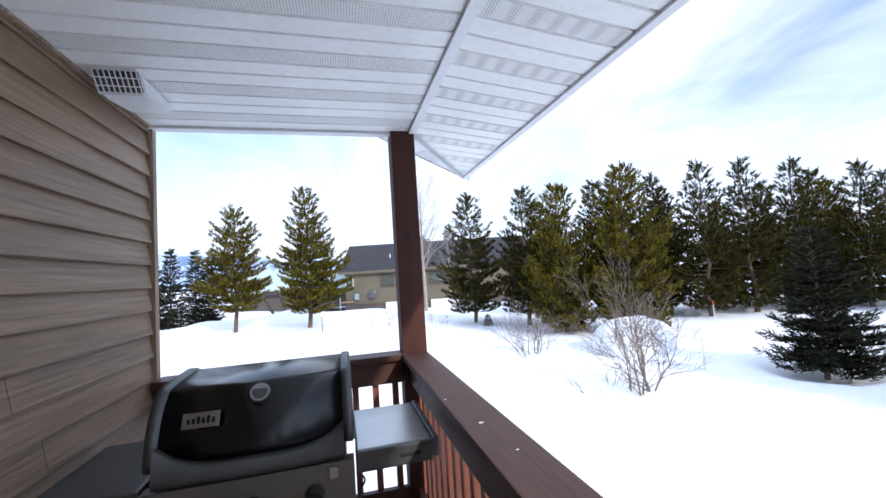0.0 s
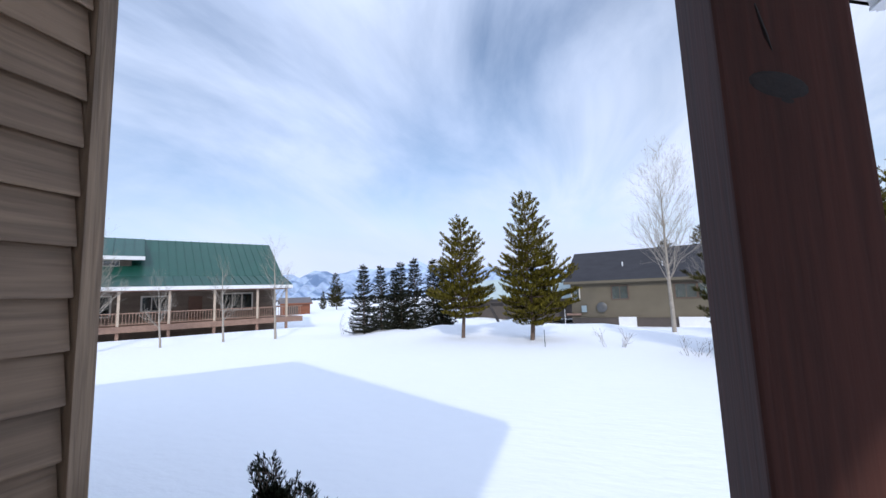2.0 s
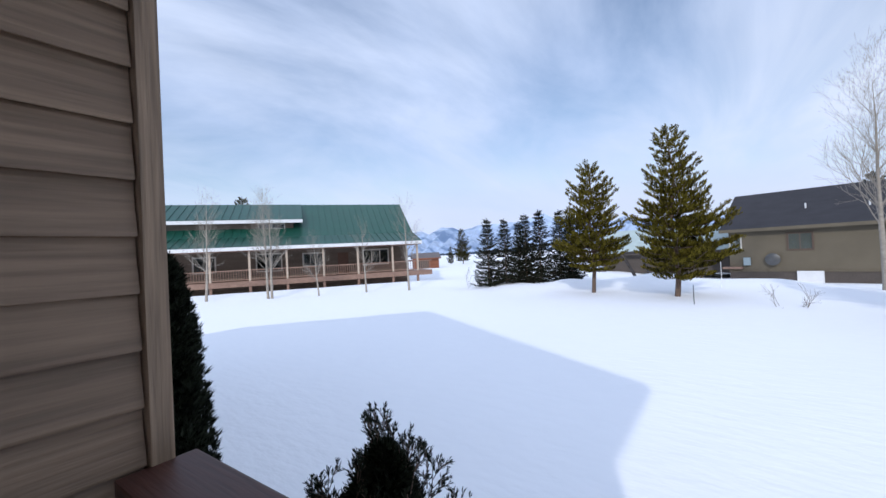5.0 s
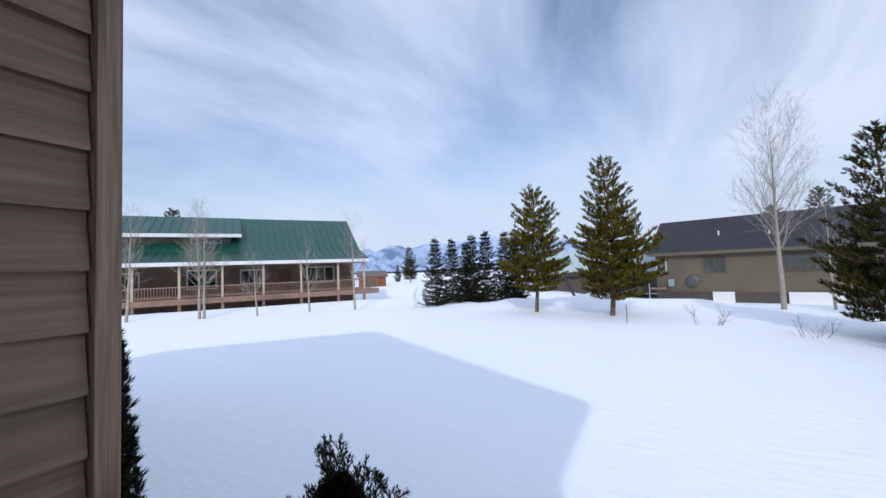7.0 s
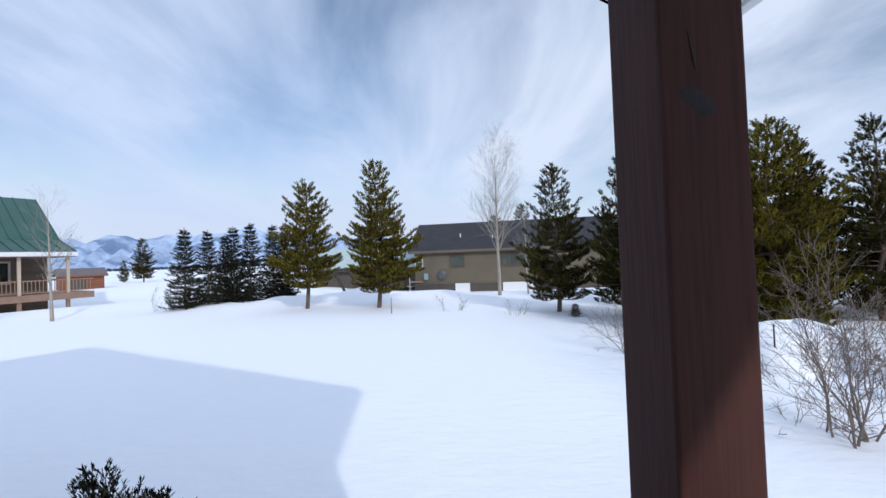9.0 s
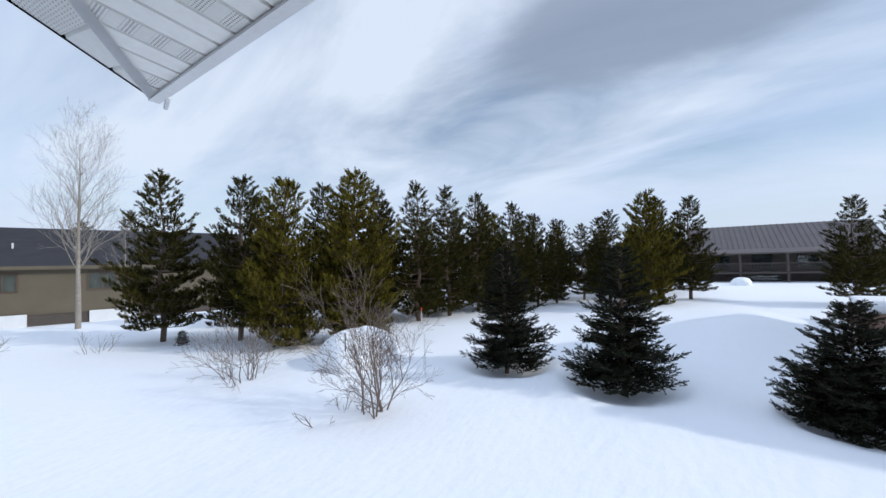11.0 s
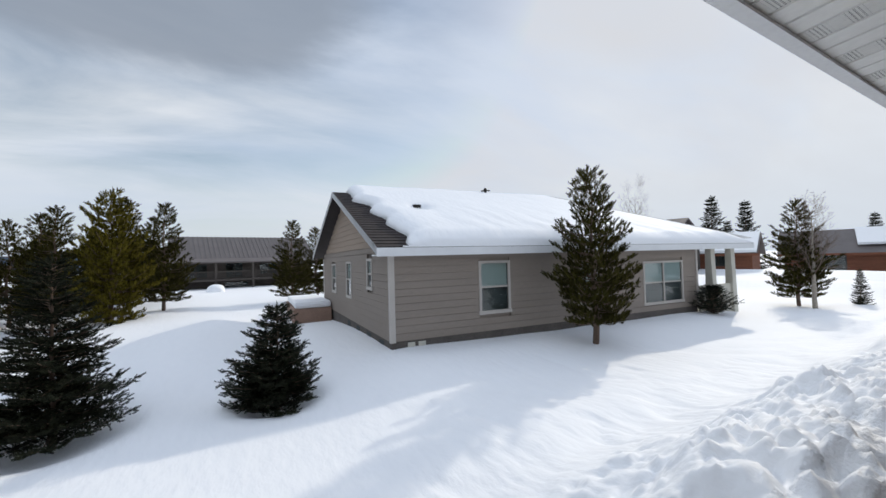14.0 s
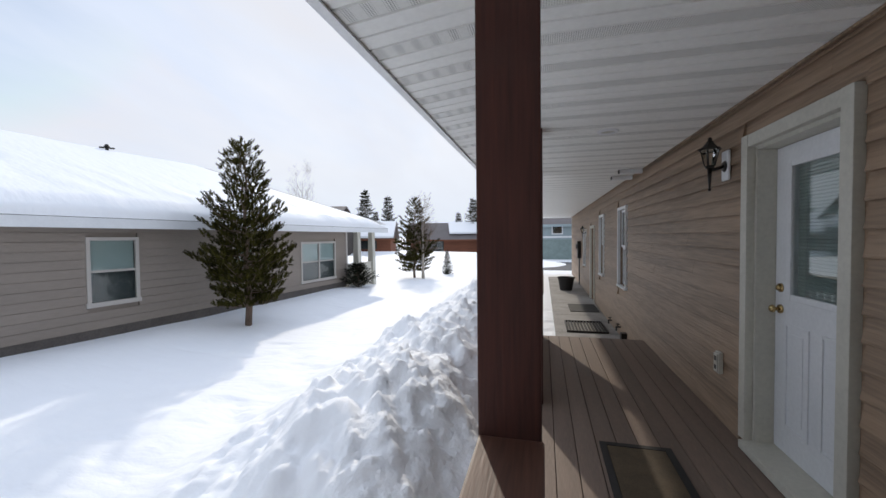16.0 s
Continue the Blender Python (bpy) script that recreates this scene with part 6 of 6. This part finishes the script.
egg = put(pine("pine_tree", "broad bright olive pine with dense rounded tufts", 6.1, 1.95, 0.15, 15, M_PINE, 1.7, shape=0.68), 10.0, 12.2)
slim = put(pine("pine_tree", "slim dark pine in the belt of trees", 6.6, 1.7, 0.35, 16, M_PINE_D, 1.45, shape=0.8, gaps=0.15), 14.8, 13.3)
wide["group"] = dark["group"] = egg["group"] = slim["group"] = "belt of pines"
for t, x, y, rz, k in ((dark, 8.0, 16.2, 100, 0.96), (slim, 14.4, 15.4, 60, 1.0), (slim, 16.8, 13.0, 130, 1.0), (slim, 18.9, 12.5, 200, 0.98), (wide, 21.6, 13.0, 40, 1.0),
                       (slim, 20.8, 11.3, 300, 0.92), (slim, 23.0, 10.8, 20, 0.84), (wide, 12.6, 15.8, 150, 0.9), (dark, 15.6, 16.2, 220, 0.95), (wide, 17.8, 15.2, 80, 0.9), (dark, 20.0, 14.6, 10, 0.92),
                       (slim, 24.9, 10.3, 250, 0.74), (dark, 28.1, 11.6, 190, 0.7), (dark, 25.2, 7.2, 30, 0.86), (egg, 22.9, 4.8, 210, 0.96), (dark, 26.4, 3.2, 60, 0.9), (dark, 31.0, 5.4, 300, 1.05),
                       (dark, 30.0, 9.0, 120, 0.9), (dark, 28.3, -3.6, 45, 0.86), (dark, 30.2, -5.6, 280, 0.82), (dark, 36.0, 4.6, 15, 0.95), (wide, 33.5, 9.6, 10, 0.9), (dark, 37.5, 11.0, 70, 0.8),
                       (dark, 13.6, 18.6, 300, 1.1), (dark, 10.4, 19.5, 200, 0.95), (wide, 12.0, 20.5, 20, 1.0), (dark, 17.6, 61.8, 0, 1.65), (dark, -48.5, 78.5, 40, 1.25), (slim, -53.5, 81.0, 40, 0.64),
                       (dark, -79.4, 44.7, 40, 2.5), (slim, 26.5, 13.4, 80, 0.95), (dark, 29.4, 14.0, 10, 1.0), (slim, 32.6, 13.2, 140, 0.95), (dark, 35.4, 13.6, 200, 1.0), (dark, 24.2, 15.0, 260, 1.05), (slim, 33.2, 7.4, 40, 0.8), (dark, 27.4, 9.4, 330, 0.8), (dark, 38.4, 8.2, 170, 0.85), (dark, 9.6, 46.0, 90, 1.2)):
    again(t, x, y, rz, k, "dark green pine in the distance" if math.hypot(x, y) > 40 else "")

# pine in front of the neighbour's long wall
put(pine("pine_tree", "open-branched green pine in front of the taupe house", 4.75, 1.25, 0.6, 21, M_PINE_D, 1.85, 0.15, 0.06, 5, 6, shape=0.68, gaps=0.05), 7.75, -7.8)

# near spruces
put(spruce("spruce_tree", "dark blue-green spruce with ragged low boughs in a snow well", 2.9, 1.1, 31, M_SPRUCE, 1.6, 0.13, 0.036, low=0.07), *SP1, 0, 1.04, 0.12)
put(spruce("spruce_tree", "full dark blue-green spruce standing in a snow well", 2.8, 1.05, 32, M_SPRUCE, 1.65, 0.13, 0.036, low=0.07), *SP2, 0, 1.04, 0.12)
put(spruce("spruce_tree", "small bushy dark spruce in the snow", 1.85, 0.9, 33, M_SPRUCE, 1.65, 0.12, 0.034, low=0.08), *SP3, 0, 1.03, 0.1)
far_sp = put(spruce("spruce_tree", "dark pointed spruce in a row on the snow", 4.6, 1.15, 34, M_SPRUCE, 0.95, 0.2, 0.065, 3, 5, power=1.0), -13.0, 26.0)
far_sp["group"] = "row of spruces"
for x, y, rz, k in ((-12.1, 26.8, 50, 0.95), (-11.3, 28.4, 110, 1.05), (-10.9, 30.0, 190, 1.15), (-9.9, 31.5, 250, 1.15), (-11.9, 28.6, 300, 0.95), (-9.0, 31.2, 20, 1.0)):
    again(far_sp, x, y, rz, k)
for x, y, rz, k in ((29.4, -60.5, 10, 2.3), (27.4, -60.3, 60, 1.5), (26.3, -63.0, 110, 2.1), (15.7, -71.7, 150, 1.55), (11.6, -64.3, 200, 1.95), (9.3, -63.8, 20, 2.05),
                    (7.4, -56.5, 70, 1.75), (5.6, -54.0, 90, 1.8), (4.4, -52.5, 160, 1.6), (3.2, -53.0, 240, 1.5), (1.6, -52.6, 330, 1.4), (6.5, -55.0, 10, 1.6), (57.0, -40.0, 10, 3.0), (6.6, -24.9, 0, 0.36)):
    again(far_sp, x, y, rz, k, "dark spruce behind the cedar houses" if y < -50 else "dark spruce in the snow")

# shrubs, aspens and saplings
put(shrub("many-stemmed bare grey shrub rising from the snow", (0, 0, 0), 9, 2.25, 0.26, 41, 4, 0.02, fan=0.2), 5.45, 6.6)
put(shrub("low bare grey shrub in the snow", (0, 0, 0), 14, 1.6, 0.7, 42, 3, 0.013, fan=0.25), 5.35, 10.8)
put(shrub("low sprawling bare shrub beside the larger one", (0, 0, 0), 4, 1.1, 2.0, 43, 2, 0.013, fan=0.15), 4.95, 7.1)
put(shrub("thin bare shrub beside the spruce row", (0, 0, 0), 9, 1.9, 0.6, 44, 2, 0.014, fan=0.4), -14.2, 26.3)
put(shrub("few dry twigs sticking out of the snow", (0, 0, 0), 5, 1.2, 1.0, 45, 2, 0.012, fan=0.3), 1.8, 20.5)
put(shrub("few dry twigs sticking out of the snow", (0, 0, 0), 5, 1.1, 0.7, 46, 2, 0.012, fan=0.2), 4.3, 18.4)
put(shrub("bare bush hanging under the belt of pines", (0, 0, 0), 8, 1.6, 1.0, 47, 2, 0.014, fan=0.4), 7.2, 9.2)
put(aspen("leafless pale-barked aspen in front of the olive house", (0, 0, 0), 9.0, 51, 3, 1, 0.12, boughs=5), 5.45, 26.2)
put(aspen("slender leafless aspen beside a larger one", (0, 0, 0), 5.2, 58, 2, 1, 0.06), 7.3, 26.3)
put(aspen("leafless pale aspen in front of the porch", (0, 0, 0), 6.8, 52, 2, 2, boughs=4), -25.3, 17.3)
put(aspen("leafless pale aspen in front of the porch", (0, 0, 0), 6.9, 53, 2, 1, boughs=4), -28.6, 14.8)
put(aspen("thin leafless sapling in front of the porch", (0, 0, 0), 4.2, 54, 2, 1), -22.6, 19.4)
put(aspen("thin leafless sapling in front of the porch", (0, 0, 0), 5.0, 55, 2, 1), -20.7, 22.0)
put(aspen("thin leafless sapling in front of the porch", (0, 0, 0), 6.2, 56, 2, 1), -18.3, 23.8)
put(aspen("leafless grey tree beside a dark pine", (0, 0, 0), 4.6, 57, 3, 1, 0.1, "bare_tree"), 7.4, -22.0)
again(dark, 8.1, -22.6, 30, 0.78, "dark pine beside a leafless tree")
put(aspen("leafless grey trees behind the snowy roof", (0, 0, 0), 9.5, 59, 3, 1, 0.12, "bare_tree"), 27.0, -38.5)
put(spruce("low_evergreen", "low dark evergreen bush by the porch columns", 1.0, 0.75, 62, M_JUN, 0.9, 0.16, 0.035, droop=-0.3), 8.3, -15.2)
put(spruce("spruce_sapling", "small spruce leaning at the foot of the pines", 0.5, 0.17, 63, M_SPRUCE, 0.6, 0.09, 0.02), 6.4, 17.2)


# clipped arborvitae and wispy juniper below the porch end
def evergreen_column(name, label, at, rx, h, seed, count, tuft, wisps):
    rng = np.random.RandomState(seed)
    t = thing(name, label, "shrub", at)
    u = rng.uniform(0, 1, count) ** 0.8
    a = rng.uniform(0, 6.283, count)
    r = rx * np.clip(1 - u, 0, 1) ** (0.4 if wisps == 0 else 0.8) * rng.uniform(0.4, 1.05, count) * (1 + 0.25 * np.sin(3 * a + seed))
    pos = np.stack([r * np.cos(a), r * np.sin(a), u * h * (1.0 if wisps == 0 else 0.94)], 1)
    ax = np.stack([np.cos(a) * 0.6, np.sin(a) * 0.6, np.full(count, 0.9)], 1) + rng.normal(size=(count, 3)) * 0.25
    v, f = needles(rng, pos, unit(ax), tuft * rng.uniform(0.6, 1.3, count), 0.006, 10, 0.5)
    tri_mesh("foliage", v, f, M_JUN, t)
    segs, tips, dirs = [(np.array([0, 0, -0.3]), np.array([0, 0, h * 0.85]), 0.04, 0.01)], [], []
    for k in range(wisps):
        b = rng.uniform(0, 6.283)
        s = rng.uniform(0.0, 0.65) * rx
        p = np.array([s * math.cos(b), s * math.sin(b), h * (0.95 - 0.4 * s / rx) * rng.uniform(0.8, 1.0)])
        before = len(segs)
        bare(rng, segs, p, unit(np.array([math.cos(b) * 0.12, math.sin(b) * 0.12, 1.0])), h * 0.075, 0.004, 2, 0.25, 0.5, shrink=0.6)
        for q in segs[before:]:
            tips.append(q[1])
            dirs.append(unit(q[1] - q[0]))
    v, f = limb_tubes(segs, 3)
    tri_mesh("stem", v, f, M_BARK, t)
    if tips:
        v, f = needles(rng, np.array(tips), np.array(dirs), 0.035, 0.0035, 4, 0.55)
        tagged(tri_mesh("sprig", v, f, M_JUN, t), kind="stuff")
    return t


evergreen_column("arborvitae", "tall dark clipped arborvitae beside the house corner", (-3.55, 3.55, -1.0), 0.38, 2.5, 71, 9000, 0.085, 0)
evergreen_column("juniper_shrub", "dark wispy juniper with bare reddish sprigs in shaded snow", (-1.2, 3.55, -1.0), 0.6, 1.7, 72, 7000, 0.07, 40)
evergreen_column("juniper_shrub", "sparse low juniper shoot beside a fuller one", (-1.66, 3.55, -1.0), 0.3, 1.3, 73, 1200, 0.06, 12)

# big snow mound behind the shrub
vs, fs = [], []
NU, NV = 40, 16
for j in range(NV + 1):
    ph = j / NV * math.pi / 2
    for i in range(NU):
        th = 6.2832 * i / NU
        k = 1 + 0.10 * math.sin(2 * th + 1) + 0.06 * math.sin(5 * th + 3 * ph)
        vs.append((1.25 * k * math.cos(th) * math.cos(ph) ** 0.7, 1.05 * k * math.sin(th) * math.cos(ph) ** 0.7, 1.15 * math.sin(ph) ** 0.9 - 0.25 + 0.04 * math.sin(3 * th)))
for j in range(NV):
    for i in range(NU):
        a, b = j * NU + i, j * NU + (i + 1) % NU
        fs.append((a, b, b + NU, a + NU))
mound = mesh_part("snow_mound", vs, fs, M_SNOW, smooth=True)
mound.location = (7.85, 9.6, -1.0)
tagged(mound, "rounded mound of piled snow behind the bare shrub", "snow pile")
for x, y, r in ((47.5, 0.6, 0.9),):
    m2 = new("snow_mound", mound.data)
    m2.location, m2.scale = (x, y, zg(x, y)), (0.9, 0.9, 0.8)
    tagged(m2, "small far mound of snow", "snow pile")


def stake(x, y, h, label, top=None, material=None):
    s = thing("marker_stake", label, "stake", (x, y, zg(x, y)))
    part("rod", tubem((0, 0, -0.2), (0, 0, h), 0.016, 0.014, 8), material or M_WHITE, s)
    if top:
        part("tip", tubem((0, 0, h), (0, 0, h + top), 0.02, 0.02, 8), M_ORANGE, s)


stake(7.5, 7.1, 1.0, "white snow stake standing in the snow")
stake(13.9, 12.4, 0.6, "white snow stake with an orange tip", 0.15)
stake(6.9, 9.1, 0.95, "thin dark stake in the snow", None, M_DARKMETAL)
stake(-0.98, 20.4, 0.75, "thin dark stake in the snow", None, M_DARKMETAL)
stake(-0.1, 26.5, 1.3, "white pole beside the pine", None)
stake(4.75, -33.6, 2.5, "tall pale pole by the road bank", None, M_PINKPOST)

# ---------------------------------------------------------------- distance
def mountain_range(name, label, cx, cy, length, ang, high, seed, material):
    rng = np.random.RandomState(seed)
    nu, nv = 220, 14
    c, s = math.cos(radians(ang)), math.sin(radians(ang))
    vs, fs = [], []
    us = np.linspace(-0.5, 0.5, nu) * length
    prof = 0.62 + 0.2 * lumps(us / length * 30, us * 0, 0.5, seed) + 0.12 * lumps(us / length * 90, us * 0, 0.6, seed + 1) + 0.06 * lumps(us / length * 260, us * 0, 0.6, seed + 2)
    prof = np.clip(prof, 0.25, 1.2) * np.clip((0.5 - np.abs(us / length)) * 7, 0.1, 1)
    for i in range(nu):
        for j in range(nv):
            t = j / (nv - 1)
            d = (1 - t) * -high * 2.6
            g = 0.12 * high * math.sin(us[i] / length * 300 + 7 * t) * t * (1 - t) * 2
            z = -3 + high * prof[i] * t ** 1.25 + g
            vs.append((cx + us[i] * c - d * s * -1 * -1, cy + us[i] * s + d * c, z))
    for i in range(nu - 1):
        for j in range(nv - 1):
            a = i * nv + j
            fs.append((a, a + nv, a + nv + 1, a + 1))
    ob = mesh_part(name, vs, fs, material, smooth=True)
    return tagged(ob, label, "mountains", kind="structure")


# distance haze is mixed into these mountain and hill base colours
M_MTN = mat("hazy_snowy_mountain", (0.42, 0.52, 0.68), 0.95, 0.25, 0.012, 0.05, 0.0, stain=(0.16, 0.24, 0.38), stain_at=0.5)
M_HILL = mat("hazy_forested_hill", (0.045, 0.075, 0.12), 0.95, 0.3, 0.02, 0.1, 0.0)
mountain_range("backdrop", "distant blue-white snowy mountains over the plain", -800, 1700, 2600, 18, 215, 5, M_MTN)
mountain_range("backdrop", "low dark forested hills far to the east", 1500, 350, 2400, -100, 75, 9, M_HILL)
treeline = thing("far_woods", "thin dark line of far woods across the snow plain", "woods", kind="stuff")
rng = np.random.RandomState(8)
n = 900
tx = rng.uniform(-900, 250, n)
pos = np.stack([tx, 700 + tx * 0.25 + rng.normal(size=n) * 60, np.full(n, -1.5)], 1)
v, f = needles(rng, pos, np.tile([[0, 0, 1.0]], (n, 1)), rng.uniform(2, 6, n), 1.6, 7, 0.5)
tri_mesh("clumps", v, f, M_HILL, treeline)
